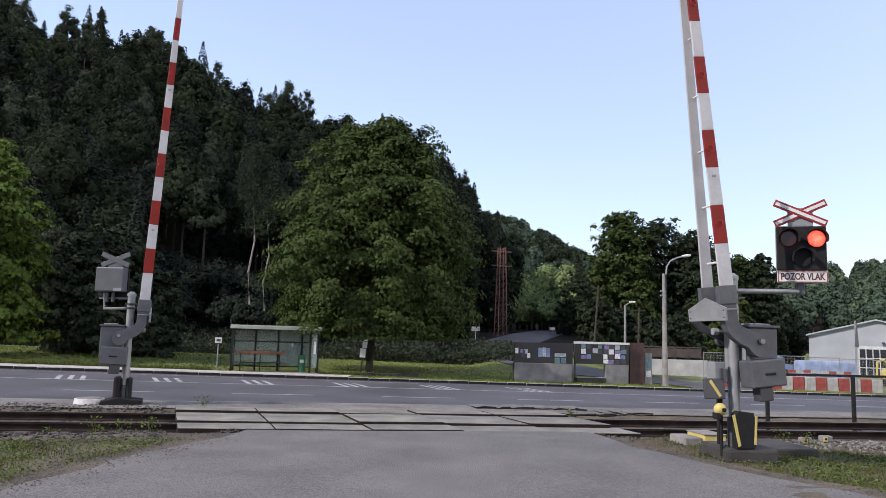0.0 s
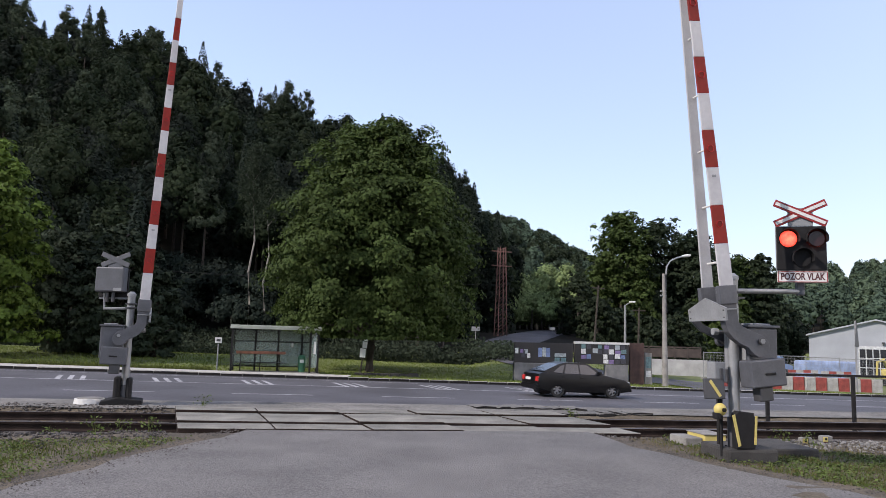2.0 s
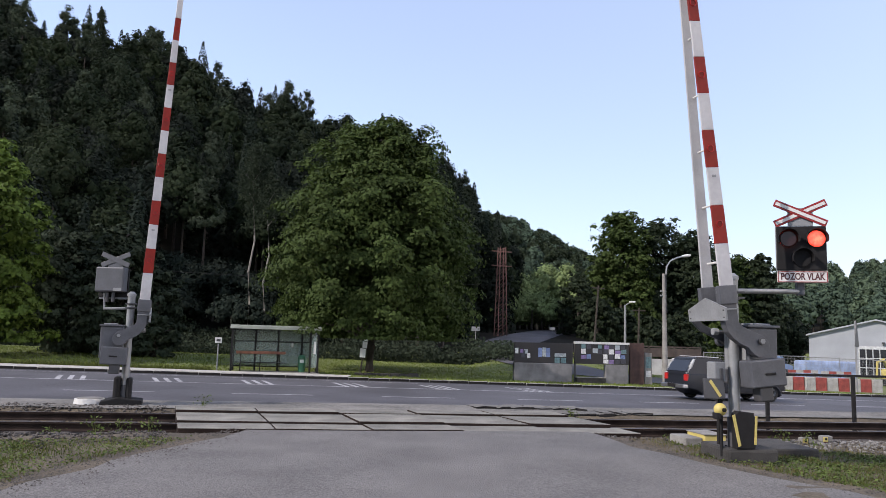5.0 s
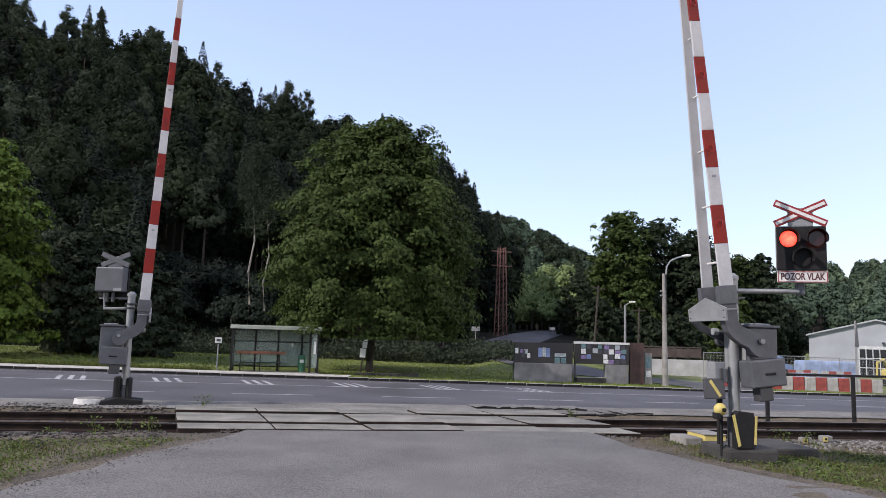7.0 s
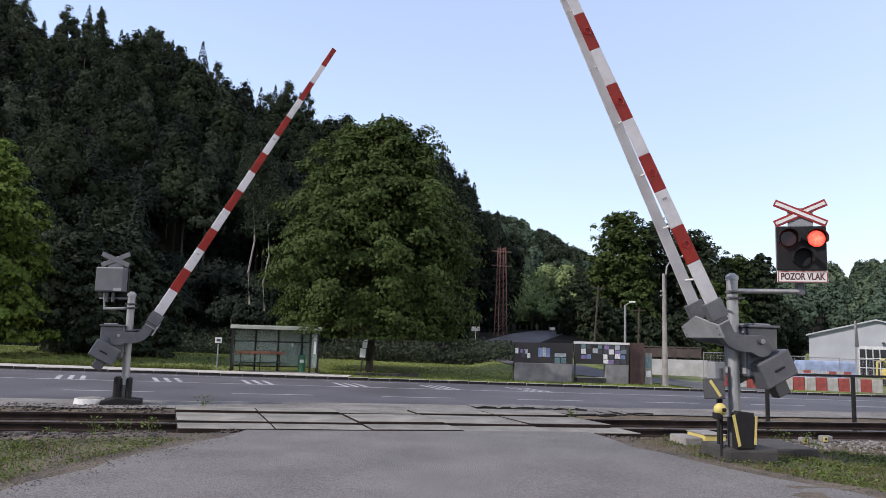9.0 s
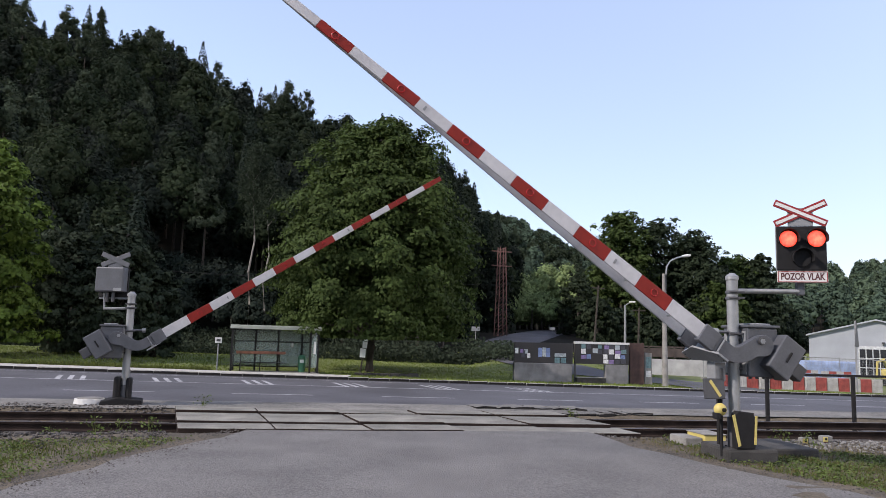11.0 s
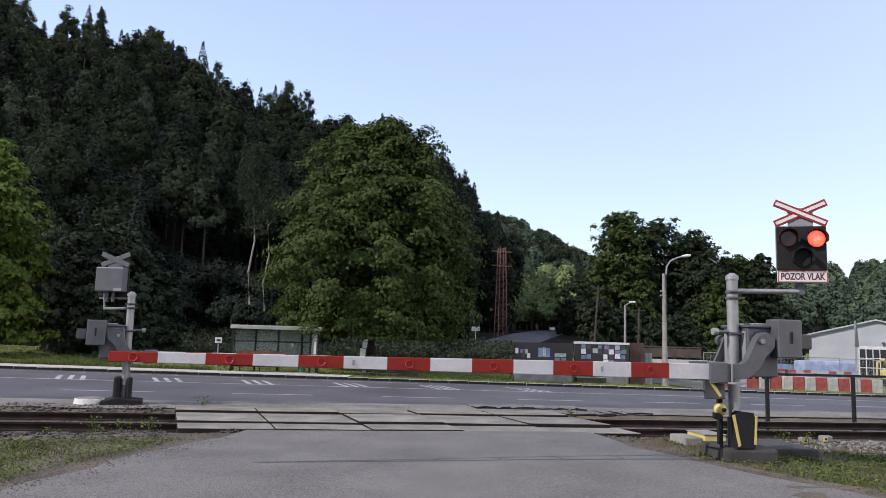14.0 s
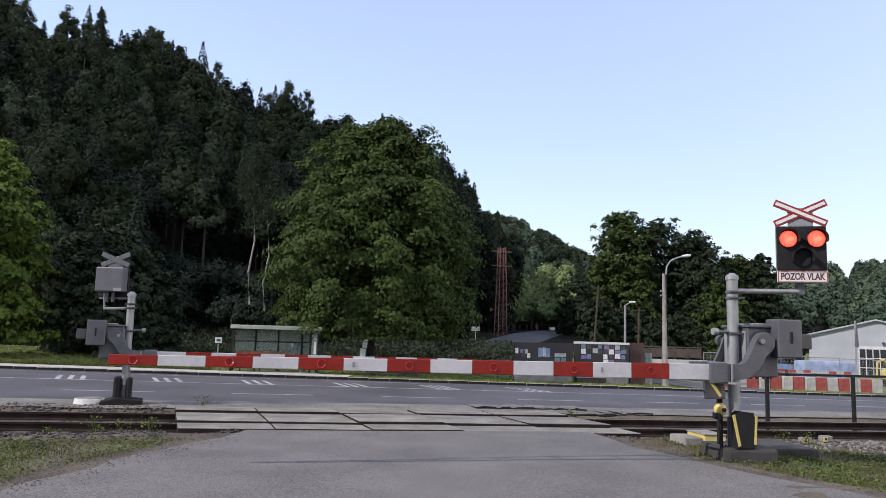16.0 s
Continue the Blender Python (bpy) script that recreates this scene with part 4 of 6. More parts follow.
def near_fittings():
    g = thing("warning_guard", pose(3.90, 9.56, 0.17, 0, 0, 8) @ Matrix.Diagonal((0.9, 0.5, 1.12, 1)), "black guard box with yellow stripes at the barrier foot", "guard")
    body = part("guard_body", prismm([(-0.14, 0), (0.14, 0), (0.16, 0.16), (0.13, 0.40), (-0.10, 0.42), (-0.15, 0.38)], -0.12, 0.12, 0.015), M_BLACK, g)
    part("yellow_stripe", boxm(-0.022, 0.022, -0.012, 0, 0, 0.36, 0.003, pose(-0.10, -0.122, 0.03, 0, -14, 0)), M_YELLOW, body)
    part("yellow_stripe", boxm(-0.018, 0.018, -0.012, 0, 0, 0.32, 0.003, pose(0.135, -0.122, 0.05, 0, 4, 0)), M_YELLOW, body)
    r = thing("reflector_plate", pose(3.55, 9.56, 0.78, 0, 0, 8), "tilted black reflector plate with a yellow stripe", "reflector")
    p = part("plate", boxm(-0.15, 0.13, -0.02, 0.02, 0, 0.26, 0.008, pose(0, 0, 0, -8, 0, 0)), M_DGREY, r)
    part("yellow_stripe", boxm(-0.02, 0.02, -0.03, -0.02, 0, 0.24, 0.003, pose(0.06, 0, 0.03, -8, -32, 0)), M_YELLOW, p)
    part("stake", cylm((0.10, 0.05, -0.72), (0.10, 0.05, 0.45), 0.02, seg=10), M_BLACK, r)
    bm = bmesh.new()
    bmesh.ops.create_uvsphere(bm, u_segments=14, v_segments=10, radius=0.082, matrix=Matrix.Translation((0.06, 0.0, -0.13)))
    lampc = part("lamp_cap", bm, M_YELLOW, r, "round yellow lamp cap", True)
    part("lamp_rim", cylm((0.07, -0.09, -0.13), (0.07, -0.07, -0.13), 0.028, seg=12), M_BLACK, lampc)
    part("lamp_box", boxm(-0.02, 0.05, -0.06, 0.06, -0.25, -0.17, 0.01), M_BLACK, r)
    c = thing("cable_box", pose(4.0, 11.2, 0.035, 0, 0, 10) @ Matrix.Diagonal((0.85, 0.85, 0.85, 1)), "low concrete cable box with a yellow front", "cable box")
    part("box_body", boxm(-0.16, 0.24, -0.25, 0.35, -0.1, 0.14, 0.015), M_YELLOW, c, "yellow painted cable box")
    part("side_slab", boxm(-0.48, -0.165, -0.20, 0.40, -0.1, 0.09, 0.02), M_CONC, c)
    part("pale_band", boxm(-0.15, 0.23, -0.262, -0.25, -0.06, 0.045, 0.004), M_WHITE, c)
    part("lid", boxm(-0.175, 0.25, -0.265, 0.37, 0.141, 0.158, 0.006), M_CONC, c)
    for x, y, mt, lb in ((5.88, 12.0, M_WHITE, "pale concrete marker stone with a yellow face"), (6.36, 12.3, M_WHITE, "pale concrete marker stone on a red stub")):
        s = thing("marker_stone", pose(x, y, -0.13, 0, 0, 12) @ Matrix.Diagonal((0.8, 0.8, 0.8, 1)), lb, "marker stone", "marker stones by the track")
        part("stub", cylm((0.02, 0, -0.1), (0.02, 0, 0.12), 0.05, seg=10), M_BOOMR, s)
        b = part("block", boxm(-0.12, 0.12, -0.07, 0.07, 0.10, 0.22, 0.02), M_CONC, s)
        part("yellow_face", boxm(-0.115, 0.0, -0.078, -0.07, 0.105, 0.2, 0.003), M_YELLOW, b)
        part("dial", cylm((-0.05, -0.085, 0.16), (-0.05, -0.078, 0.16), 0.025, seg=10), M_BLACK, b)
    j = thing("junction_box", pose(3.66, 9.7, 1.0, 0, 0, 10), "pale grey junction box clamped to the barrier post", "junction box")
    part("box_body", boxm(-0.13, 0.03, -0.1, 0.1, 0, 0.25, 0.015), M_LGREY, j)
    part("hinge_plate", boxm(-0.06, -0.02, -0.13, -0.1, 0.03, 0.17, 0.006), M_DGREY, j)
    part("conduit", cylm((-0.02, 0, -0.8), (-0.02, 0, 0), 0.03, seg=10), M_BLACK, j)
    f = thing("rubber_collar", pose(-6.38, 15.05, -0.12, 0, 0, 20), "black rubber collar and foot slab round the barrier post", "post guard")
    part("foot_slab", prismm([(-0.42, -0.05), (0.40, -0.05), (0.38, 0.18), (0.2, 0.2), (-0.05, 0.24), (-0.38, 0.16)], -0.3, 0.3, 0.02), M_BLACK, f)
    part("side_guard", boxm(-0.17, -0.04, -0.2, 0.2, 0.15, 0.64, 0.05), M_BLACK, f)
    part("side_guard", boxm(0.06, 0.17, -0.2, 0.2, 0.15, 0.62, 0.05), M_BLACK, f)
    w = thing("manhole_ring", pose(-6.98, 14.95, -0.02), "low whitewashed concrete ring beside the track", "manhole")
    bm = bmesh.new()
    cyl(bm, (0, 0, -0.1), (0, 0, 0.09), 0.30, 0.28, 24)
    part("ring", bm, M_WHITE, w, smooth=True)
    part("cover", cylm((0, 0, 0.09), (0, 0, 0.105), 0.24, seg=24), M_CONC, w)


near_fittings()


def saltire(parent, z, y, w, h, mats, name="cross_arm"):
    a = math.degrees(math.atan2(h, w))
    L = math.hypot(w, h) / 2
    for s in (1, -1):
        rot = pose(0, y + 0.004 * s, z, 0, -a * s, 0)
        arm = part(name, boxm(-L, L, -0.008, 0.008, -0.05, 0.05, 0.004, rot), mats[0], parent)
        if len(mats) > 1:
            part("cross_face", boxm(-L + 0.02, L - 0.02, -0.012, -0.0085, -0.022, 0.022, 0.001, pose(0, y + 0.004 * s - 0.002, z, 0, -a * s, 0)), mats[1], arm)


def text_mesh(name, body, size, material, parent, m):
    c = bpy.data.curves.new(name, "FONT")
    c.body, c.size, c.align_x, c.align_y, c.extrude = body, size, "CENTER", "CENTER", 0.001
    c.offset = 0.0035
    ob = bpy.data.objects.new(name, c)
    me = bpy.data.meshes.new_from_object(ob)
    bpy.data.objects.remove(ob)
    me.materials.clear()
    me.materials.append(material)
    o = new(name, me)
    o.parent = parent
    o.matrix_basis = m
    return o


def crossing_signal():
    s = thing("crossing_signal", pose(4.86, 9.86, 2.5, 0, 0, -14), "level crossing signal with cross, red lamps and warning plate", "crossing signal")
    part("board", boxm(-0.31, 0.31, -0.02, 0.02, 0.005, 0.60, 0.008), M_BLACK, s, "black signal board")
    part("board_edge", boxm(-0.32, 0.32, 0.018, 0.03, -0.005, 0.61, 0.004), M_LGREY, s)
    part("housing", boxm(-0.24, 0.24, 0.03, 0.2, 0.06, 0.55, 0.03), M_GREY, s)
    part("cross_backing", boxm(-0.16, 0.16, 0.012, 0.022, 0.61, 0.86, 0.004), M_LGREY, s, "grey backing plate")
    saltire(s, 0.785, 0.0, 0.655, 0.30, (M_RED, M_WHITE))
    bm = prismm([(-0.14, 0.83), (0.0, 0.755), (0.14, 0.83)], -0.006, 0.006)
    part("red_infill", bm, M_RED, s)
    plate = part("warning_plate", boxm(-0.315, 0.315, -0.026, -0.01, -0.165, -0.012, 0.004), M_WHITE, s, "white warning plate")
    for q in ((-0.31, 0.31, -0.162, -0.152), (-0.31, 0.31, -0.025, -0.015), (-0.31, -0.30, -0.15, -0.027), (0.30, 0.31, -0.15, -0.027)):
        part("plate_border", boxm(q[0], q[1], -0.030, -0.026, q[2], q[3]), M_RED, plate)
    t = text_mesh("lettering", "POZOR VLAK", 0.112, M_TEXT, plate, pose(0, -0.028, -0.088, 90, 0, 0) @ Matrix.Diagonal((0.80, 1.12, 1, 1)))
    discs = []
    for x, z, lit in ((-0.172, 0.425, True), (0.178, 0.425, True), (0.0, 0.16, False)):
        hood = bmesh.new()
        n = 18
        ring = []
        for k in range(n + 1):
            a = math.radians(-20 + 220 * k / n)
            ring.append([hood.verts.new((x + rr * math.cos(a), y, z + rr * math.sin(a))) for rr, y in ((0.128, -0.02), (0.136, -0.15), (0.130, -0.15), (0.122, -0.02))])
        for a, b in zip(ring, ring[1:]):
            for k in range(4):
                hood.faces.new((a[k], a[(k + 1) % 4], b[(k + 1) % 4], b[k]))
        bmesh.ops.recalc_face_normals(hood, faces=hood.faces)
        hd = part("lamp_hood", hood, M_BLACK, s)
        if lit:
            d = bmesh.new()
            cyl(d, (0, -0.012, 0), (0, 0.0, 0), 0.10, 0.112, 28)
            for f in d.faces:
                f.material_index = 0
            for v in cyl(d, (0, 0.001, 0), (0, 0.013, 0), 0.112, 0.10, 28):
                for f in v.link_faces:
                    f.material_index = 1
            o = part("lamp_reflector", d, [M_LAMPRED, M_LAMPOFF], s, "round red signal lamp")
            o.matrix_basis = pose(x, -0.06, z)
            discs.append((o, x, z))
        else:
            part("lamp_lens", cylm((x, -0.05, z), (x, -0.02, z), 0.11, seg=28), M_BLACK, s)
    # bracket back to the barrier post
    bm = bmesh.new()
    tube(bm, [(-0.935, -0.40, -0.315), (0.0, 0.10, -0.28)], [0.033, 0.033], 12)
    part("bracket_arm", bm, M_GALV, s, "grey steel bracket arm", True)
    part("bracket_clamp", boxm(-0.06, 0.04, 0.05, 0.16, -0.33, 0.06, 0.01), M_GREY, s)
    return s, discs


signal, discs = crossing_signal()


def back_signal():
    s = thing("crossing_signal", pose(-6.79, 15.2, 2.09, 0, 0, 176), "grey back of the crossing signal across the track", "crossing signal")
    part("board", boxm(-0.31, 0.31, -0.02, 0.02, 0.02, 0.62, 0.008), M_BLACK, s)
    hb = part("housing", boxm(-0.30, 0.30, 0.02, 0.22, 0.12, 0.63, 0.03), M_GREY, s, "grey steel lamp housing")
    part("type_plate", boxm(-0.27, -0.10, 0.22, 0.226, 0.14, 0.2), M_LGREY, hb)
    part("warning_plate", boxm(-0.30, 0.30, -0.02, 0.0, -0.02, 0.105, 0.004), M_LGREY, s)
    part("cross_backing", boxm(-0.16, 0.16, 0.0, 0.012, 0.62, 0.86, 0.004), M_GREY, s)
    saltire(s, 0.80, 0.02, 0.60, 0.24, (M_GREY,))
    bm = bmesh.new()
    tube(bm, [(-0.45, 0.05, -0.20), (0.12, 0.1, -0.22), (0.14, 0.1, 0.1)], [0.028, 0.028, 0.028], 10)
    part("bracket_arm", bm, M_LGREY, s, smooth=True)
    for x in (-0.05, 0.08):
        part("cable_gland", cylm((x, 0.1, -0.08), (x, 0.1, 0.13), 0.035, seg=10), M_DGREY, s)


back_signal()


def handrail():
    r = thing("handrail", pose(6.3, 15.45, -0.05, 0, 0, 7.97), "dark steel handrail beyond the track", "handrail")
    for i in range(6):
        x = 0.55 + i * 1.97
        part("rail_post", boxm(x - 0.035, x + 0.035, -0.03, 0.03, -0.6, 0.93, 0.006), M_BLACK, r)
    part("top_rail", boxm(-0.05, 11.2, -0.03, 0.03, 0.93, 0.98, 0.008), M_BLACK, r)


handrail()


# ---- vehicles ----
def arch(cx, r, n=9):
    return [(cx - r * math.cos(math.pi * i / (n - 1)), r * math.sin(math.pi * i / (n - 1)) + 0.10) for i in range(n)]


def shaped(bm, half, tuck, belt, roof):
    """Tucks the sides in towards the sill and the roof."""
    for v in bm.verts:
        s = 1 if v.co.y > 0 else -1
        z = v.co.z
        k = 1.0
        if z > belt:
            k = 1 - (1 - tuck) * min(1, (z - belt) / max(roof - belt, 0.01))
        elif z < belt * 0.55:
            k = 1 - 0.06 * (belt * 0.55 - z) / (belt * 0.55)
        v.co.y = s * abs(v.co.y) * k


def wheel(root, x, y, r, w, side):
    o = thing("wheel", pose(x, y, r), "", "")
    o.parent = root
    bm = bmesh.new()
    prof = [(r * 0.66, -w / 2), (r * 0.93, -w / 2), (r, -w * 0.3), (r, w * 0.3), (r * 0.93, w / 2), (r * 0.66, w / 2)]
    seg = 28
    rings = [[bm.verts.new((a * math.cos(2 * math.pi * k / seg), b, a * math.sin(2 * math.pi * k / seg))) for a, b in prof] for k in range(seg)]
    for k in range(seg):
        p, q = rings[k], rings[(k + 1) % seg]
        for i in range(len(prof) - 1):
            bm.faces.new((p[i], p[i + 1], q[i + 1], q[i]))
    bmesh.ops.recalc_face_normals(bm, faces=bm.faces)
    part("tyre", bm, M_RUBBER, o, smooth=True)
    bm = bmesh.new()
    cyl(bm, (0, -side * w * 0.1, 0), (0, side * w * 0.32, 0), r * 0.18, r * 0.14, 14)
    tube(bm, [(r * 0.60 * math.cos(a), side * w * 0.2, r * 0.60 * math.sin(a)) for a in np.linspace(0, 6.2832, 25)], [r * 0.05] * 25, 5)
    for k in range(6):
        box(bm, -r * 0.09, r * 0.09, side * w * 0.12 - 0.02, side * w * 0.12 + 0.03, r * 0.1, r * 0.66, 0, pose(0, 0, 0, 0, k * 60, 0))
    part("rim", bm, M_ALLOY, o)
    part("brake_disc", cylm((0, -side * w * 0.4, 0), (0, side * w * 0.02, 0), r * 0.64, seg=24), M_BLACK, o)
    return o


def vehicle(name, label, paint, L, W, profile, cabin, glassf, wheels, r, belt, roof, tuck, m, extra):
    """Body and cabin from side outlines, with glass, wheels, lamps and mirrors."""
    root = thing(name, m, label, "car")
    h = W / 2
    bm = prismm(profile, -h, h)
    bmesh.ops.bevel(bm, geom=[e for e in bm.edges if abs(e.verts[0].co.y - e.verts[1].co.y) < 1e-4], offset=0.05, segments=3, affect="EDGES", profile=0.6)
    shaped(bm, h, 0.97, belt * 0.9, belt)
    body = part("body", bm, paint, root, smooth=True)
    bm = prismm(cabin, -h * 0.95, h * 0.95)
    bmesh.ops.bevel(bm, geom=list(bm.edges), offset=0.035, segments=2, affect="EDGES")
    shaped(bm, h, tuck, belt - 0.05, roof)
    part("cabin", bm, paint, root, smooth=True)

    def side_y(z):
        return h * 0.95 * (1 - (1 - tuck) * max(0, min(1, (z - belt + 0.05) / (roof - belt + 0.05))))
    for side in (1, -1):
        for pts in glassf["side"]:
            bm = bmesh.new()
            f = [bm.verts.new((x, side * (side_y(z) + 0.004), z)) for x, z in pts]
            g = [bm.verts.new((x, side * (side_y(z) - 0.02), z)) for x, z in pts]
            bm.faces.new(f)
            for i in range(len(pts)):
                bm.faces.new((f[i], f[(i + 1) % len(pts)], g[(i + 1) % len(pts)], g[i]))
            bmesh.ops.recalc_face_normals(bm, faces=bm.faces)
            part("side_window", bm, M_CARGLASS, root)
        part("mirror", boxm(-0.07, 0.07, min(side * h * 0.93, side * (h + 0.14)), max(side * h * 0.93, side * (h + 0.14)), 0, 0.14, 0.03, pose(glassf["mirror"][0], 0, glassf["mirror"][1])), paint, root)
        for x in glassf["handles"]:
            part("door_handle", boxm(x - 0.09, x + 0.09, side * h - 0.02, side * h + 0.02, belt - 0.16, belt - 0.13, 0.008), extra["trim"], body)
        for x in glassf["seams"]:
            part("door_seam", boxm(x - 0.006, x + 0.006, min(side * (h - 0.02), side * (h + 0.002)), max(side * (h - 0.02), side * (h + 0.002)), 0.34, belt - 0.06), M_BLACK, body)
    for (x0, z0), (x1, z1), nm in glassf["ends"]:
        bm = bmesh.new()
        y0, y1 = side_y(z0) * 0.9, side_y(z1) * 0.92
        d = Vector((z1 - z0, 0, -(x1 - x0))).normalized() * (0.02 if x0 > x1 else -0.02)
        if nm == "windscreen":
            d = Vector((abs(d.x), 0, abs(d.z)))
        else:
            d = Vector((-abs(d.x), 0, abs(d.z)))
        q = [(x0, -y0, z0), (x0, y0, z0), (x1, y1, z1), (x1, -y1, z1)]
        bm.faces.new([bm.verts.new(Vector(p) + d) for p in q])
        r2 = bmesh.ops.extrude_face_region(bm, geom=list(bm.faces))
        bmesh.ops.translate(bm, vec=-d * 1.2, verts=[v for v in r2["geom"] if isinstance(v, bmesh.types.BMVert)])
        bmesh.ops.recalc_face_normals(bm, faces=bm.faces)
        part(nm, bm, M_CARGLASS, root)
    for side in (1, -1):
        x, z0, z1 = extra["head"]
        part("headlight", boxm(x - 0.22, x, min(side * h * 0.55, side * h * 0.93), max(side * h * 0.55, side * h * 0.93), z0, z1, 0.02), M_HEADLAMP, root)
        x, z0, z1 = extra["tail"]
        part("tail_light", boxm(x, x + 0.16, min(side * h * 0.68, side * h * 0.975), max(side * h * 0.68, side * h * 0.975), z0, z1, 0.02), M_TAIL, root)
    for x0, x1, z0, z1, mt in extra["bumpers"]:
        part("bumper", boxm(x0, x1, -h * 0.97, h * 0.97, z0, z1, 0.04), mt, root)
    xr, zr = extra["plate"]
    part("number_plate", boxm(xr - 0.012, xr, -0.26, 0.26, zr, zr + 0.11), M_WHITE, root)
    ws = []
    for x in wheels:
        for side in (1, -1):
            ws.append((wheel(root, x, side * (h - 0.12), r, 0.21, side), x, side * (h - 0.12), r))
    return root, ws


def saloon():
    L = 4.45
    prof = [(-2.2, 0.32)] + [(-1.72, 0.22)] + arch(-1.30, 0.36) + [(-0.9, 0.2), (0.9, 0.2)] + arch(1.32, 0.36) + [(1.72, 0.22), (2.16, 0.28), (2.25, 0.45), (2.2, 0.62), (1.95, 0.76), (0.95, 0.93), (0.0, 0.95), (-1.35, 0.98), (-2.0, 0.99), (-2.18, 0.92), (-2.24, 0.6)]
    cab = [(1.0, 0.88), (0.25, 1.36), (0.0, 1.41), (-0.75, 1.42), (-1.1, 1.36), (-1.95, 1.02), (-1.9, 0.88)]
    prof = [(x * 0.95, z) for x, z in prof]
    cab = [(x * 0.95, z) for x, z in cab]
    gl = dict(side=[[(0.72, 0.95), (0.16, 1.32), (-0.22, 1.345), (-0.22, 0.95)], [(-0.28, 0.95), (-0.28, 1.345), (-0.85, 1.34), (-1.0, 0.95)], [(-1.07, 0.96), (-0.93, 1.31), (-1.1, 1.28), (-1.5, 1.02)]],
              mirror=(0.62, 0.95), handles=(-0.15, -0.95), seams=(0.72, -0.25, -1.02), ends=[((0.90, 0.95), (0.266, 1.33), "windscreen"), ((-1.76, 1.04), (-1.09, 1.33), "rear_window")])
    gl["side"] = [[(x * 0.95, z) for x, z in q] for q in gl["side"]]
    ex = dict(trim=M_BLACK, head=(2.09, 0.58, 0.70), tail=(-2.14, 0.62, 0.82), bumpers=((1.99, 2.17, 0.28, 0.46, M_CARBLACK), (-2.19, -1.99, 0.30, 0.52, M_CARBLACK)), plate=(-2.2, 0.66))
    return vehicle("saloon_car", "black saloon car driving along the main road", M_CARBLACK, L, 1.70, prof, cab, gl, (-1.235, 1.254), 0.31, 0.95, 1.42, 0.76, pose(0, 0, 0), ex)


def pickup():
    prof = [(-2.5, 0.52), (-2.0, 0.42)] + [(x, z + 0.12) for x, z in arch(-1.22, 0.50)] + [(-0.65, 0.36), (1.2, 0.36)] + [(x, z + 0.12) for x, z in arch(1.78, 0.50)] + [(2.34, 0.46), (2.46, 0.5), (2.55, 0.66), (2.50, 0.86), (2.28, 1.02), (1.30, 1.14), (-2.46, 1.12), (-2.52, 0.8)]
    cab = [(1.42, 1.05), (0.78, 1.52), (0.5, 1.66), (-0.6, 1.71), (-0.66, 1.82), (-1.95, 1.84), (-2.12, 1.78), (-2.5, 1.15), (-2.5, 1.05)]
    gl = dict(side=[[(1.12, 1.14), (0.70, 1.45), (0.46, 1.58), (0.10, 1.61), (0.10, 1.14)], [(0.03, 1.14), (0.03, 1.61), (-0.46, 1.62), (-0.56, 1.14)]],
              mirror=(1.05, 1.12), handles=(0.2, -0.45), seams=(1.08, 0.06, -0.70), ends=[((1.34, 1.13), (0.72, 1.57), "windscreen"), ((-2.47, 1.22), (-2.18, 1.70), "rear_window")])
    ex = dict(trim=M_CHROME, head=(2.47, 0.84, 1.0), tail=(-2.53, 0.82, 1.1), bumpers=((2.36, 2.58, 0.48, 0.70, M_CARBLUE), (-2.72, -2.45, 0.50, 0.66, M_CHROME)), plate=(-2.73, 0.54))
    root, ws = vehicle("pickup_truck", "dark blue-grey pickup with a hard canopy on the main road", M_CARBLUE, 5.1, 1.80, prof, cab, gl, (-1.22, 1.78), 0.40, 1.12, 1.84, 0.82, pose(0, 0, 0), ex)
    for side in (1, -1):
        for x in (-1.22, 1.78):
            bm = bmesh.new()
            q = [(x + 0.50 * math.cos(a), side * 0.905, 0.24 + 0.50 * math.sin(a)) for a in np.linspace(0.1, 3.04, 12)]
            tube(bm, q, [0.045] * 12, 6)
            part("wheel_flare", bm, M_CARBLUE, root, smooth=True)
        part("side_step", boxm(-0.62, 1.2, min(side * 0.80, side * 0.92), max(side * 0.80, side * 0.92), 0.33, 0.39, 0.02), M_BLACK, root)
        part("rear_pillar", prismm([(-2.50, 1.14), (-2.40, 1.14), (-2.08, 1.74), (-2.14, 1.76)], min(side * 0.70, side * 0.80), max(side * 0.70, side * 0.80)), M_HEADLAMP, root, "pale rear pillar")
    part("number_plate_frame", boxm(-2.75, -2.735, -0.28, 0.28, 0.52, 0.67), M_BLACK, root)
    for s in (-0.6, 0.6):
        part("roof_rail", cylm((-1.9, s, 1.88), (-0.75, s, 1.86), 0.018, seg=8), M_CHROME, root)
    return root, ws


car, car_wheels = saloon()
truck, truck_wheels = pickup()


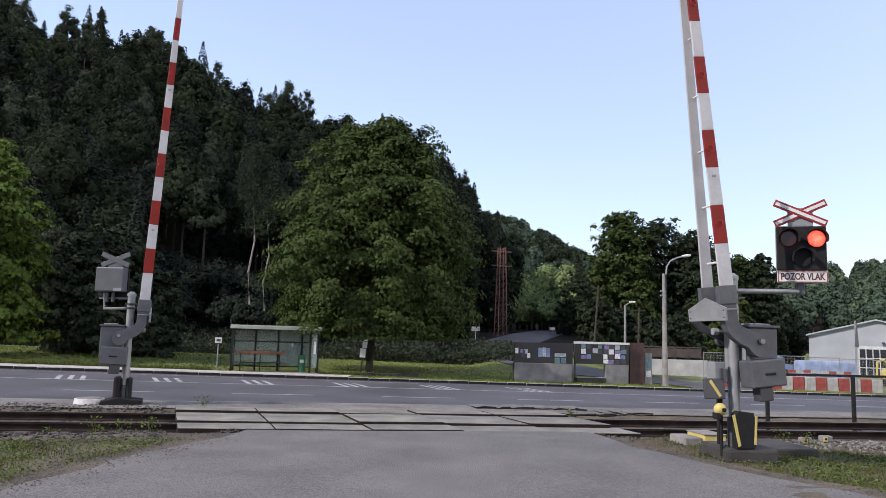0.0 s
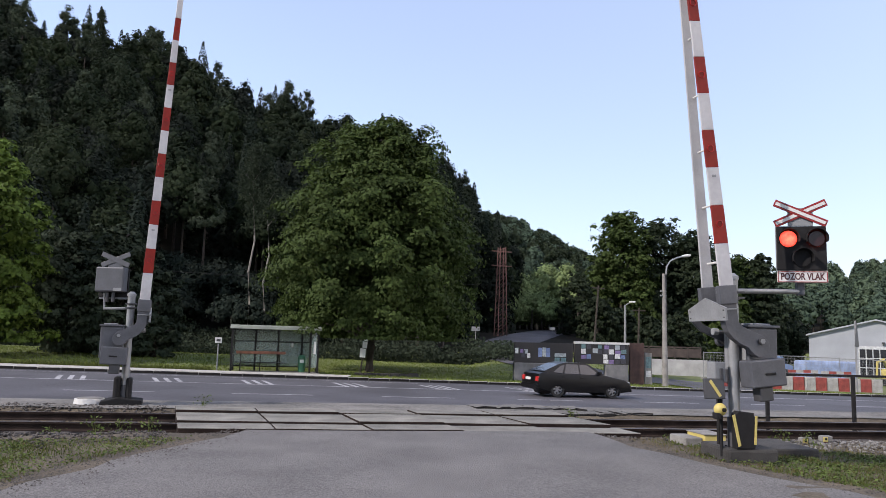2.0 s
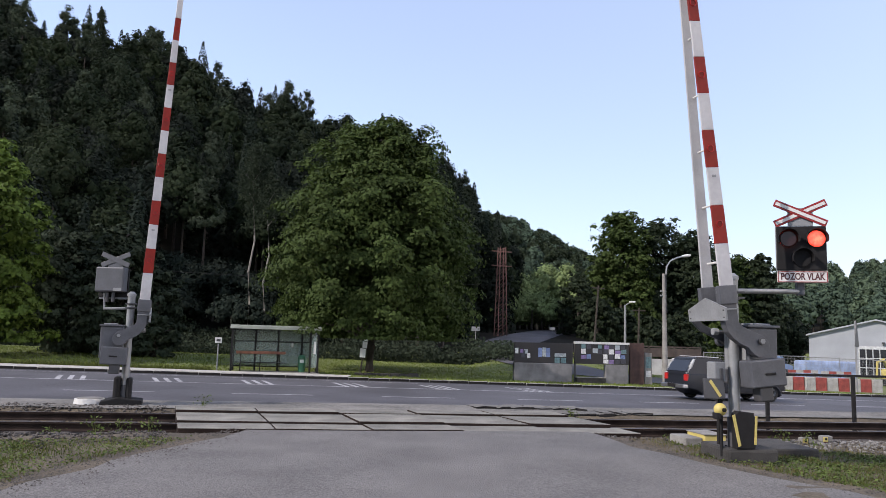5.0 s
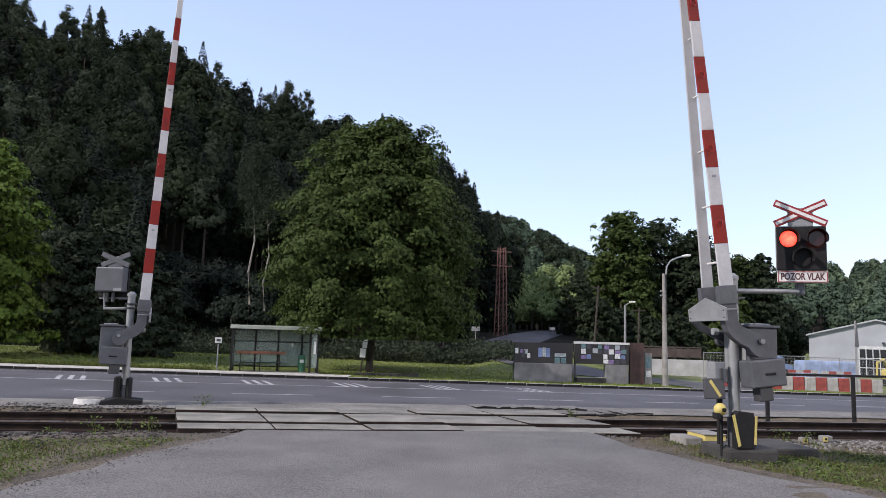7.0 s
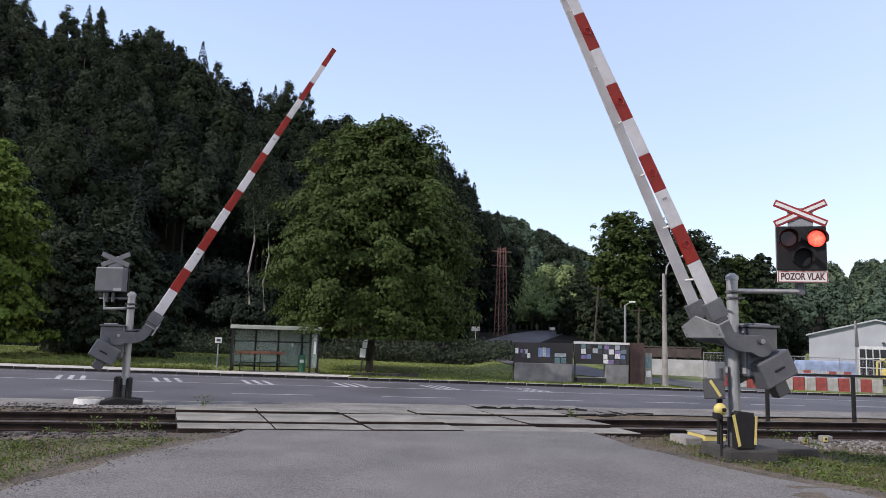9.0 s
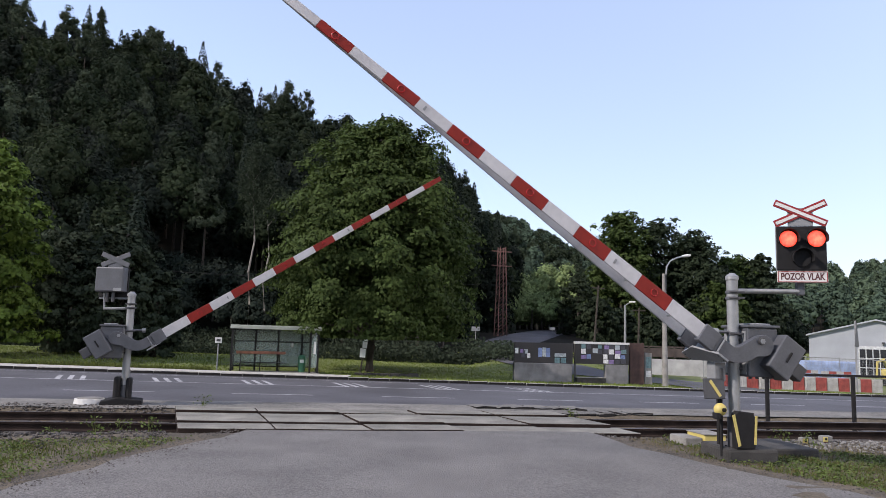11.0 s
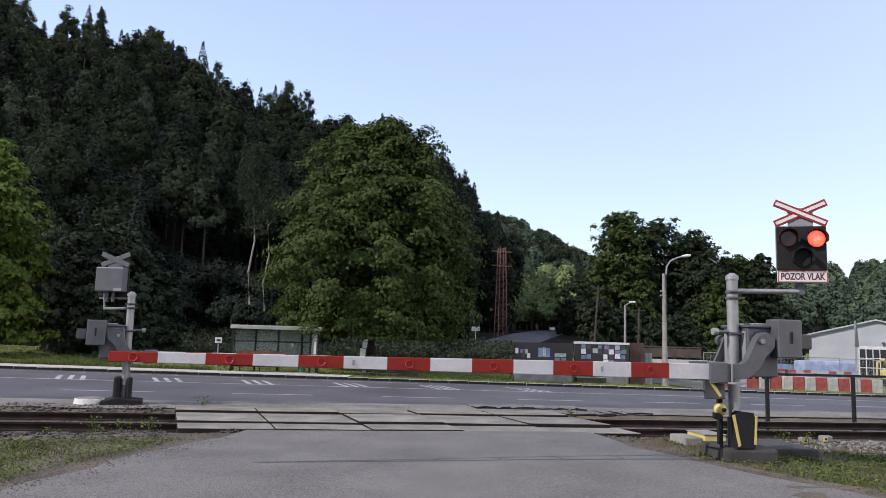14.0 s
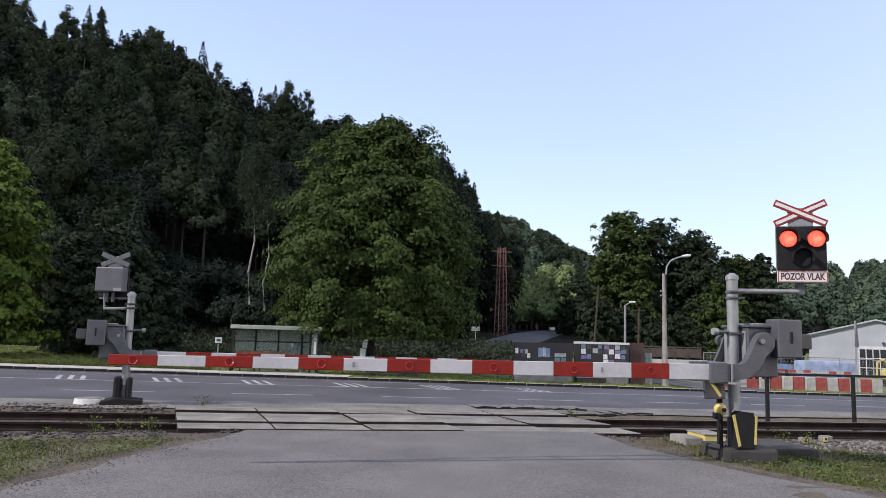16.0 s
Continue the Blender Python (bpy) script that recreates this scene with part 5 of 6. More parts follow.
# ---- far side of the road ----
def bus_shelter():
    m = pose(-10.62, 37.75, float(land(-8.5, 39.0)) + 0.0, 0, 0, 12)
    s = thing("bus_shelter", m, "green-grey glazed steel bus shelter with a pale curved roof", "bus shelter")
    W, D, H = 4.35, 1.45, 2.22
    part("plinth", boxm(-0.1, W + 0.1, -0.15, D + 0.1, -0.3, 0.03, 0.01), M_CONC, s)
    for x in (0, 1.12, 2.3, 3.55, W):
        part("back_post", boxm(x - 0.045, x + 0.045, D - 0.04, D + 0.04, 0, H, 0.006), M_BLACK, s)
    for x in (0, W, 3.95):
        part("front_post", boxm(x - 0.05, x + 0.05, 0, 0.09, 0, H, 0.006), M_BLACK, s)
    for a, b in ((0.03, 1.09), (1.15, 2.27), (2.33, 3.52), (3.58, W - 0.03)):
        part("back_pane", boxm(a, b, D - 0.01, D + 0.01, 0.30, 1.55, 0), M_SHGLASS, s)
        part("top_pane", boxm(a, b, D - 0.01, D + 0.01, 1.60, H - 0.04, 0), M_SHGLASS, s)
        part("cross_bar", boxm(a, b, D - 0.025, D + 0.025, 1.55, 1.60), M_BLACK, s)
        part("cross_bar", boxm(a, b, D - 0.025, D + 0.025, 0.24, 0.30), M_BLACK, s)
    for x in (0, W):
        part("end_pane", boxm(x - 0.01, x + 0.01, 0.08, D - 0.05, 0.30, H - 0.06, 0), M_SHGLASS, s)
        part("end_bar", boxm(x - 0.025, x + 0.025, 0.06, D - 0.03, 0.24, 0.30), M_BLACK, s)
    part("front_pane", boxm(3.98, W - 0.03, 0.02, 0.04, 0.30, H - 0.06, 0), M_SHGLASS, s)
    bm = prismm([(-0.18, H + 0.0), (-0.14, H + 0.13), (0.12, H + 0.20), (D + 0.1, H + 0.16), (D + 0.2, H + 0.02)], -0.12, W + 0.12, 0.01)
    for v in bm.verts:
        v.co = Vector((v.co.y, v.co.x, v.co.z))
    bmesh.ops.recalc_face_normals(bm, faces=bm.faces)
    part("roof", bm, mat("shelter_roof", (0.15, 0.165, 0.14), 0.7, var=0.2, scale=2), s, "pale green-grey roof", True)
    be = part("bench", boxm(0.15, 2.7, D - 0.16, D - 0.10, 0.92, 1.06, 0.01), mat("bench_wood", (0.24, 0.09, 0.05), 0.6, var=0.3, scale=5), s, "red-brown wooden back rail")
    part("seat", boxm(0.15, 2.75, D - 0.52, D - 0.18, 0.46, 0.50, 0.01), M_BLACK, be)
    for x in (0.4, 1.4, 2.4):
        part("bench_leg", boxm(x - 0.025, x + 0.025, D - 0.5, D - 0.2, 0.0, 0.46), M_BLACK, be)
        part("back_strut", boxm(x - 0.02, x + 0.02, D - 0.14, D - 0.09, 0.46, 0.94), M_BLACK, be)
    part("notice", boxm(2.98, 3.10, D - 0.03, D - 0.012, 1.30, 1.52), M_WHITE, s)
    part("notice", boxm(4.12, 4.24, 0.0, 0.018, 1.0, 1.65), M_WHITE, s)
    b = thing("litter_bin", m @ pose(3.55, 0.55, 0.03), "green plastic litter bin in the shelter", "litter bin")
    bm = bmesh.new()
    cyl(bm, (0, 0, 0), (0, 0, 0.78), 0.17, 0.21, 18)
    part("bin_body", bm, mat("bin_green", (0.02, 0.10, 0.05), 0.45, var=0.15), b, smooth=True)
    part("sticker", boxm(-0.1, 0.1, -0.215, -0.19, 0.5, 0.66), M_WHITE, b)
    bm = bmesh.new()
    cyl(bm, (0, 0, 0.78), (0, 0, 0.9), 0.22, 0.12, 18)
    part("bin_lid", bm, mat("bin_lid_green", (0.03, 0.13, 0.07), 0.45, var=0.15), b)


bus_shelter()


def small_roadside():
    s = thing("bus_stop_sign", pose(-11.45, 38.2, -0.55, 0, 0, 12), "small white bus stop flag on a thin pole", "bus stop sign")
    part("pole", cylm((0, 0, -0.2), (0, 0, 1.72), 0.035, seg=10), M_LGREY, s)
    f = part("flag", boxm(-0.17, 0.17, -0.045, -0.02, 1.45, 1.74, 0.01), M_WHITE, s)
    part("pictogram", boxm(-0.10, 0.10, -0.05, -0.045, 1.54, 1.66), M_DGREY, f)
    h = thing("low_wall", pose(-4.5, 39.4, -0.62, 0, 0, 11), "low dark stone edging in the grass", "low wall")
    x = 0.0
    for i in range(7):
        w = random.uniform(0.4, 0.6)
        part("stone", boxm(x, x + w - 0.02, 0, 0.35, -0.2, 0.16 + random.uniform(-0.03, 0.03), 0.03), M_FOUND, h)
        x += w
    n = thing("tree_notice", pose(-4.31, 41.6, 0.275, 0, 4, -30), "white paper notices on a stake before the tree trunk", "notice")
    for z, w, hh in ((0.0, 0.23, 0.50), (0.53, 0.19, 0.36), (0.92, 0.16, 0.30)):
        part("paper", boxm(-w, w * 0.6, -0.02, 0.0, z, z + hh, 0.0, pose(z * 0.16, 0, 0)), M_PAPER, n)
    part("batten", boxm(-0.06, 0.0, 0.0, 0.06, -1.25, 1.3, 0.0, pose(0, 0, 0, 0, 8, 0)), M_BARK, n)
    # street lamp
    l = thing("street_lamp", pose(12.75, 41.9, -0.85, 0, 0, 10), "grey concrete street lamp with a curved arm", "street lamp")
    part("column", cylm((0, 0, -0.3), (-0.06, 0, 6.35), 0.17, 0.08, 14), M_CONC, l, smooth=True)
    bm = bmesh.new()
    tube(bm, [(0.10, 0, 4.1), (0.08, 0, 6.3), (0.13, 0, 6.75), (0.35, 0, 7.1), (0.75, 0, 7.3), (1.2, 0, 7.42)], [0.045] * 6, 8)
    part("arm", bm, M_GALV, l, smooth=True)
    bm = bmesh.new()
    bmesh.ops.create_uvsphere(bm, u_segments=14, v_segments=8, radius=1, matrix=Matrix.Translation((1.35, 0, 7.45)) @ pose(0, 0, 0, 0, -10, 0) @ Matrix.Diagonal((0.32, 0.13, 0.09, 1)))
    part("lamp_head", bm, M_WHITE, l, smooth=True)
    for z in (5.05, 5.3):
        part("insulator", boxm(-0.28, 0.1, -0.05, 0.05, z, z + 0.08, 0.01), M_LGREY, l)


small_roadside()


def noticeboards():
    rng = random.Random(12)
    cols = [mat("poster_" + n, c, 0.6, var=0.35, scale=9, fine=40) for n, c in (("white", (0.5, 0.5, 0.5)), ("blue", (0.10, 0.14, 0.26)), ("violet", (0.16, 0.11, 0.24)), ("grey", (0.26, 0.29, 0.30)), ("teal", (0.09, 0.16, 0.17)), ("dark", (0.03, 0.03, 0.04)))]
    black = mat("noticeboard_black", (0.0075, 0.006, 0.007), 0.6, var=0.3, scale=2)

    M_BASE = mat("weathered_concrete", (0.14, 0.137, 0.139), 0.9, var=0.35, scale=1.6, bump=0.4, fine=50)

    def board(name, m, w, base, z0, z1, posters, label, top):
        b = thing(name, m, label, "noticeboard", "noticeboards by the road")
        part("base_wall", boxm(base[0], base[1], 0.0, 0.35, -0.3, z0 - 0.02, 0.02), M_BASE, b, "weathered grey concrete base")
        p = part("panel", boxm(0, w, 0.02, 0.10, z0, z1, 0.01), black, b, "black poster panel")
        if top:
            part("cap", boxm(-0.05, w + 0.02, -0.02, 0.10, z1 - 0.02, z1 + 0.11, 0.01), M_WHITE, b)
        for x, z, pw, ph, c in posters:
            part("poster", boxm(x, x + pw, 0.004 + rng.uniform(0, 0.006), 0.02, z0 + z, z0 + z + ph, 0.0, None), cols[c], p)
        for x in (0.05, w - 0.05):
            part("side_post", boxm(x - 0.05, x + 0.05, 0.1, 0.2, -0.3, z1, 0.01), M_DGREY, b)
    board("noticeboard", pose(4.12, 41.0, -0.86, 0, 0, 8), 3.35, (0, 3.3), 1.12, 2.24, [(0.04, 0.5, 0.18, 0.3, 0), (0.40, 0.28, 0.22, 0.40, 5), (0.55, 0.50, 0.20, 0.24, 3), (0.72, 0.26, 0.18, 0.26, 0), (0.34, 0.54, 0.16, 0.2, 2), (1.36, 0.34, 0.22, 0.5, 1), (1.60, 0.36, 0.2, 0.5, 3), (1.82, 0.34, 0.22, 0.5, 1), (2.3, 0.02, 0.30, 0.30, 4), (2.66, 0.02, 0.30, 0.30, 4), (2.3, 0.36, 0.66, 0.2, 3)], "dark brown poster board on a grey concrete base", False)
    ps = []
    for i in range(8):
        for j in range(4):
            if rng.random() < (0.93 if i > 3 or j > 1 else 0.25):
                ps.append((0.36 + i * 0.34 + rng.uniform(-0.04, 0.04), 0.04 + j * 0.27 + rng.uniform(-0.04, 0.04), rng.uniform(0.22, 0.33), rng.uniform(0.2, 0.3), rng.choice((0, 0, 1, 2, 3, 3, 4, 5, 5))))
    board("noticeboard", pose(7.62, 41.8, -0.86, 0, 0, 10), 3.25, (1.85, 3.2), 1.12, 2.26, ps, "poster-covered board under a white rail beside the lamp", True)
    w = thing("bench_wall", pose(7.7, 41.7, -0.86, 0, 0, 10), "low dark concrete wall between the board bases", "low wall")
    part("wall", boxm(0.0, 1.72, 0, 0.3, -0.3, 0.34, 0.02), M_FOUND, w)
    part("coping", boxm(-0.02, 1.74, -0.03, 0.33, 0.342, 0.39, 0.01), M_CONC, w)
    rust = mat("rust_brown", (0.05, 0.026, 0.022), 0.85, var=0.35, scale=3)
    c = thing("poster_column", pose(10.92, 42.6, -0.86, 0, 0, 10), "rust-brown steel poster panel on the board's end", "poster column")
    part("panel", boxm(0, 0.86, 0, 0.12, 0.0, 2.36, 0.015), rust, c)
    for x in (0.02, 0.84):
        part("edge_post", boxm(x - 0.03, x + 0.03, -0.02, 0.14, -0.3, 2.38, 0.006), rust, c)
    g = thing("poster_pillar", pose(11.84, 42.85, -0.86, 0, 0, 10), "grey concrete pillar with two pale bills", "pillar")
    part("pillar", boxm(0, 0.46, 0, 0.42, -0.3, 1.82, 0.02), M_CONC, g)
    part("poster", boxm(0.06, 0.40, -0.014, -0.001, 0.95, 1.6), cols[4], g)
    part("poster", boxm(0.08, 0.38, -0.014, -0.001, 0.45, 0.8), cols[0], g)


noticeboards()


def building_site():
    # red and white barrier blocks
    red = mat("faded_barrier_red", (0.26, 0.045, 0.035), 0.6, var=0.3, scale=4)
    wht = mat("barrier_white", (0.34, 0.325, 0.30), 0.6, var=0.2, scale=4)
    first = {}
    for i in range(15):
        x = 16.4 + i * 0.74
        y = 44.0 + 0.15 * (x - 16.4)
        z = float(land(x, y))
        c = i % 2
        if c not in first:
            b = thing("barrier_block", pose(x, y, z, 0, 0, 8.5), ("red" if c else "white") + " plastic road barrier block along the site", "road barrier", "barrier blocks along the site")
            part("block", prismm([(-0.365, -0.05), (0.365, -0.05), (0.36, 0.1), (0.355, 0.78), (-0.355, 0.78), (-0.36, 0.1)], -0.16, 0.16, 0.02), red if c else wht, b)
            for q in range(4):
                part("rib", boxm(-0.28 + q * 0.17, -0.22 + q * 0.17, -0.18, -0.15, 0.1, 0.7, 0.01), red if c else wht, b)
            first[c] = b
        else:
            copy_thing(first[c], pose(x, y, z, 0, 0, 8.5))
    # mesh fence panels
    f0 = None
    for i in range(7):
        x = 18.5 + i * 2.45
        y = 52.0 + 0.1 * i
        z = float(land(x, y))
        if f0 is None:
            f0 = thing("site_fence", pose(x, y, z), "galvanised wire mesh site fence panel", "fence", "site fence panels")
            bm = bmesh.new()
            for a, b in (((0, 0, 0), (0, 0, 1.9)), ((2.4, 0, 0), (2.4, 0, 1.9)), ((0, 0, 1.85), (2.4, 0, 1.85)), ((0, 0, 0.15), (2.4, 0, 0.15))):
                cyl(bm, a, b, 0.025, seg=6)
            part("frame", bm, M_GALV, f0)
            bm = bmesh.new()
            for k in range(1, 24):
                cyl(bm, (k * 0.1, 0, 0.15), (k * 0.1, 0, 1.85), 0.005, seg=3)
            for k in range(1, 9):
                cyl(bm, (0, 0, 0.15 + k * 0.19), (2.4, 0, 0.15 + k * 0.19), 0.005, seg=3)
            part("mesh", bm, M_GALV, f0)
            for q in (0.0, 2.4):
                part("foot", boxm(q - 0.12, q + 0.12, -0.3, 0.3, -0.06, 0.1, 0.02), M_CONC, f0)
        else:
            copy_thing(f0, pose(x, y, z))
    # hall
    hx, hy = 37.5, 75.0
    z = float(land(40, 75))
    h = thing("hall", pose(hx, hy, z, 0, 0, -29), "white corrugated metal hall with a low gable roof", "hall")
    W, D, E, A = 11.8, 24.0, 2.88 - z, 4.38 - z
    wm = mat("white_cladding", (0.27, 0.285, 0.31), 0.5, var=0.12, scale=0.5)
    bm = bmesh.new()
    n = 62
    for i in range(n):
        x0, x1 = W * i / n, W * (i + 1) / n
        y = 0.048 if i % 2 else 0.06
        t0, t1 = (E + (A - E) * (1 - abs(2 * x / W - 1)) for x in (x0, x1))
        q = [bm.verts.new(c) for c in ((x0, y, -0.3), (x1, y, -0.3), (x1, y, t1), (x0, y, t0))]
        bm.faces.new(q)
        s2 = [bm.verts.new(c) for c in ((x1, 0.048, -0.3), (x1, 0.06, -0.3), (x1, 0.06, t1), (x1, 0.048, t1))]
        bm.faces.new(s2)
    bmesh.ops.remove_doubles(bm, verts=bm.verts, dist=0.004)
    part("gable_wall", bm, wm, h)
    for x in (0.0, W):
        part("side_wall", boxm(x - 0.06, x + 0.06, 0.08, D, -0.3, E - 0.02), wm, h)
    part("rear_wall", prismm([(0, -0.3), (W, -0.3), (W, E), (W / 2, A), (0, E)], D - 0.12, D), wm, h)
    for s in (0, 1):
        bm = prismm([(-0.3, E - 0.09), (W / 2, A), (W / 2, A + 0.14), (-0.3, E + 0.06)], -0.3, D + 0.3)
        if s:
            for v in bm.verts:
                v.co.x = W - v.co.x
            bmesh.ops.recalc_face_normals(bm, faces=bm.faces)
        part("roof_slope", bm, wm, h)
    dg = part("gate", boxm(4.3, 8.5, -0.06, -0.01, -0.2, 1.88 - z), mat("gate_frame_white", (0.40, 0.41, 0.42), 0.5), h)
    for i in range(7):
        for j in range(3):
            part("gate_pane", boxm(4.4 + i * 0.585, 4.9 + i * 0.585, -0.075, -0.06, -0.05 + j * 0.92, 0.78 + j * 0.92), M_CARGLASS, dg)
    part("wall_lamp", boxm(6.3, 6.6, -0.35, -0.06, 2.1 - z, 2.3 - z, 0.03), M_DGREY, h)
    # blue van parked in the yard
    v = thing("parked_van", pose(27.6, 62.0, float(land(27, 62)), 0, 0, 6), "light blue van parked in the yard", "van")
    bl = mat("pale_blue_paint", (0.16, 0.24, 0.40), 0.4, var=0.2, scale=2)
    part("body", prismm([(-1.6, 0.3), (1.6, 0.3), (1.62, 0.85), (1.15, 1.0), (0.75, 1.6), (-1.5, 1.65), (-1.62, 1.2)], -0.8, 0.8, 0.05), bl, v)
    part("windscreen", prismm([(1.10, 1.03), (0.80, 1.52), (0.2, 1.52), (0.2, 1.03)], -0.815, 0.815), M_CARGLASS, v)
    for x in (-1.0, 1.0):
        for y in (-0.72, 0.72):
            part("wheel", cylm((x, y - 0.1, 0.3), (x, y + 0.1, 0.3), 0.3, seg=18), M_RUBBER, v)
    # tarpaulin-covered pile
    t = thing("covered_pile", pose(31.2, 60.0, float(land(31, 60)), 0, 0, 4), "blue tarpaulin over a pile behind the fence", "tarpaulin")
    bm = boxm(-2.2, 2.2, -0.8, 0.8, -0.1, 1.45, 0.12)
    bmesh.ops.subdivide_edges(bm, edges=list(bm.edges), cuts=4, use_grid_fill=True)
    for q in bm.verts:
        q.co += Vector([noise.noise(q.co * 1.5 + Vector((k * 9, 0, 0))) for k in range(3)]) * 0.05
    part("tarpaulin", bm, mat("tarp_blue", (0.20, 0.26, 0.40), 0.5, var=0.3, scale=1.5), t, smooth=True)
    # back of a warning sign
    s = thing("road_sign", pose(24.75, 44.0, float(land(24.7, 44.0)), 0, 0, 50), "grey back of a triangular road sign on a post", "road sign")
    part("pole", cylm((0, 0, -0.2), (0, 0, 4.25), 0.045, seg=10), M_GALV, s)
    part("plate", prismm([(-0.62, 2.7), (0.62, 2.7), (0.04, 4.3), (-0.04, 4.3)], -0.07, -0.05), M_GREY, s)
    # digger
    d = thing("excavator", pose(33.3, 54.0, float(land(32, 54)), 0, 0, 20), "small yellow excavator behind the site fence", "excavator")
    part("track_frame", boxm(-1.0, 1.0, -0.7, 0.7, 0, 0.5, 0.15), M_BLACK, d)
    part("body", boxm(-0.8, 0.8, -0.65, 0.65, 0.5, 1.2, 0.08), M_YELLOW, d)
    part("cab", boxm(-0.3, 0.7, -0.6, 0.1, 1.2, 2.2, 0.08), M_YELLOW, d)
    bm = bmesh.new()
    tube(bm, [(-0.7, 0, 1.0), (-1.3, 0, 1.9), (-1.9, 0, 1.7)], [0.12, 0.11, 0.09], 6)
    tube(bm, [(-1.9, 0, 1.7), (-2.0, 0, 0.6)], [0.09, 0.07], 6)
    part("digging_arm", bm, M_YELLOW, d)
    # long white wall and yard rail behind the noticeboards
    mast_brown = mat("railing_brown", (0.055, 0.04, 0.034), 0.8, var=0.35, scale=2)
    w = thing("yard_wall", pose(14.4, 54.5, -0.6, 0, 0, 3), "pale limewashed low wall with rusty railings", "yard wall")
    part("wall", boxm(0, 5.4, 0, 0.3, -0.5, 1.0, 0.02), mat("limewash", (0.34, 0.335, 0.32), 0.85, var=0.25, scale=1), w)
    for i in range(6):
        part("rail_post", boxm(i * 0.98, i * 0.98 + 0.09, 0.1, 0.19, 1.08, 1.92), mast_brown, w)
    part("top_rail", boxm(0, 5.0, 0.1, 0.18, 1.86, 1.95), mast_brown, w)
    for i in range(5):
        part("infill", boxm(i * 0.98 + 0.10, i * 0.98 + 0.97, 0.13, 0.15, 1.16, 1.80), mast_brown, w)
    # orange and white planks
    for i, x in enumerate((20.0, 22.1, 24.2)):
        k = thing("plank_barrier", pose(x, 47.0, float(land(x, 47)), 0, 0, 6), "orange and white striped plank on short trestles", "road barrier", "plank barriers")
        for j in range(4):
            part("stripe", boxm(j * 0.5, j * 0.5 + 0.498, -0.02, 0.02, 0.95, 1.12), red if (i + j) % 2 else wht, k)
        for q in (0.2, 1.8):
            part("trestle", boxm(q - 0.03, q + 0.03, -0.25, 0.25, -0.05, 0.95), M_GALV, k)


building_site()


def masts():
    # lattice mast
    m = thing("lattice_mast", pose(6.15, 76.0, float(land(6.15, 76.0)) - 0.2, 0, 0, 20), "rusty steel lattice mast at the wood's edge", "mast")
    bm = bmesh.new()
    H, w0, w1 = 9.4, 0.50, 0.30
    rust = mat("mast_rust", (0.12, 0.058, 0.05), 0.8, var=0.3)
    for sx, sy in ((1, 1), (1, -1), (-1, 1), (-1, -1)):
        cyl(bm, (sx * w0, sy * w0, 0), (sx * w1, sy * w1, H), 0.055, seg=5)
    n = 13
    for i in range(n):
        za, zb = H * i / n, H * (i + 1) / n
        a, b = (w0 + (w1 - w0) * i / n), (w0 + (w1 - w0) * (i + 1) / n)
        for s in (1, -1):
            cyl(bm, (-a, s * a, za), (b, s * b, zb), 0.025, seg=4)
            cyl(bm, (s * a, a, za), (s * b, -b, zb), 0.025, seg=4)
    part("lattice", bm, rust, m)
    for z in (7.4, 8.9):
        part("cross_arm", boxm(-1.15, 1.15, -0.05, 0.05, z, z + 0.10), rust, m)
    # wooden poles and a second lamp
    for x, y, h, lean, lb in ((14.55, 70.0, 6.0, 4, "leaning wooden pole with a short crossarm"), (18.7, 70.0, 5.6, 1.5, "thin brown wooden pole")):
        p = thing("utility_pole", pose(x, y, float(land(x, y)), 0, lean, 0), lb, "utility pole")
        part("pole", cylm((0, 0, -0.3), (0, 0, h), 0.11, 0.08, 8), M_BARK, p)
        part("cross_arm", boxm(-0.6, 0.6, -0.05, 0.05, h - 0.3, h - 0.2), M_BARK, p)
    l = thing("street_lamp", pose(17.0, 68.0, float(land(17, 68))), "slender pale street lamp in the yard behind", "street lamp")
    part("column", cylm((0, 0, -0.3), (0, 0, 5.7), 0.12, 0.09, 10), M_LGREY, l)
    bm = bmesh.new()
    tube(bm, [(0, 0, 5.65), (0.3, 0, 5.85), (0.5, 0, 5.95)], [0.05, 0.05, 0.05], 6)
    part("arm", bm, M_GALV, l)
    part("lamp_head", boxm(0.4, 0.95, -0.12, 0.12, 5.92, 6.08, 0.05), M_WHITE, l)


masts()


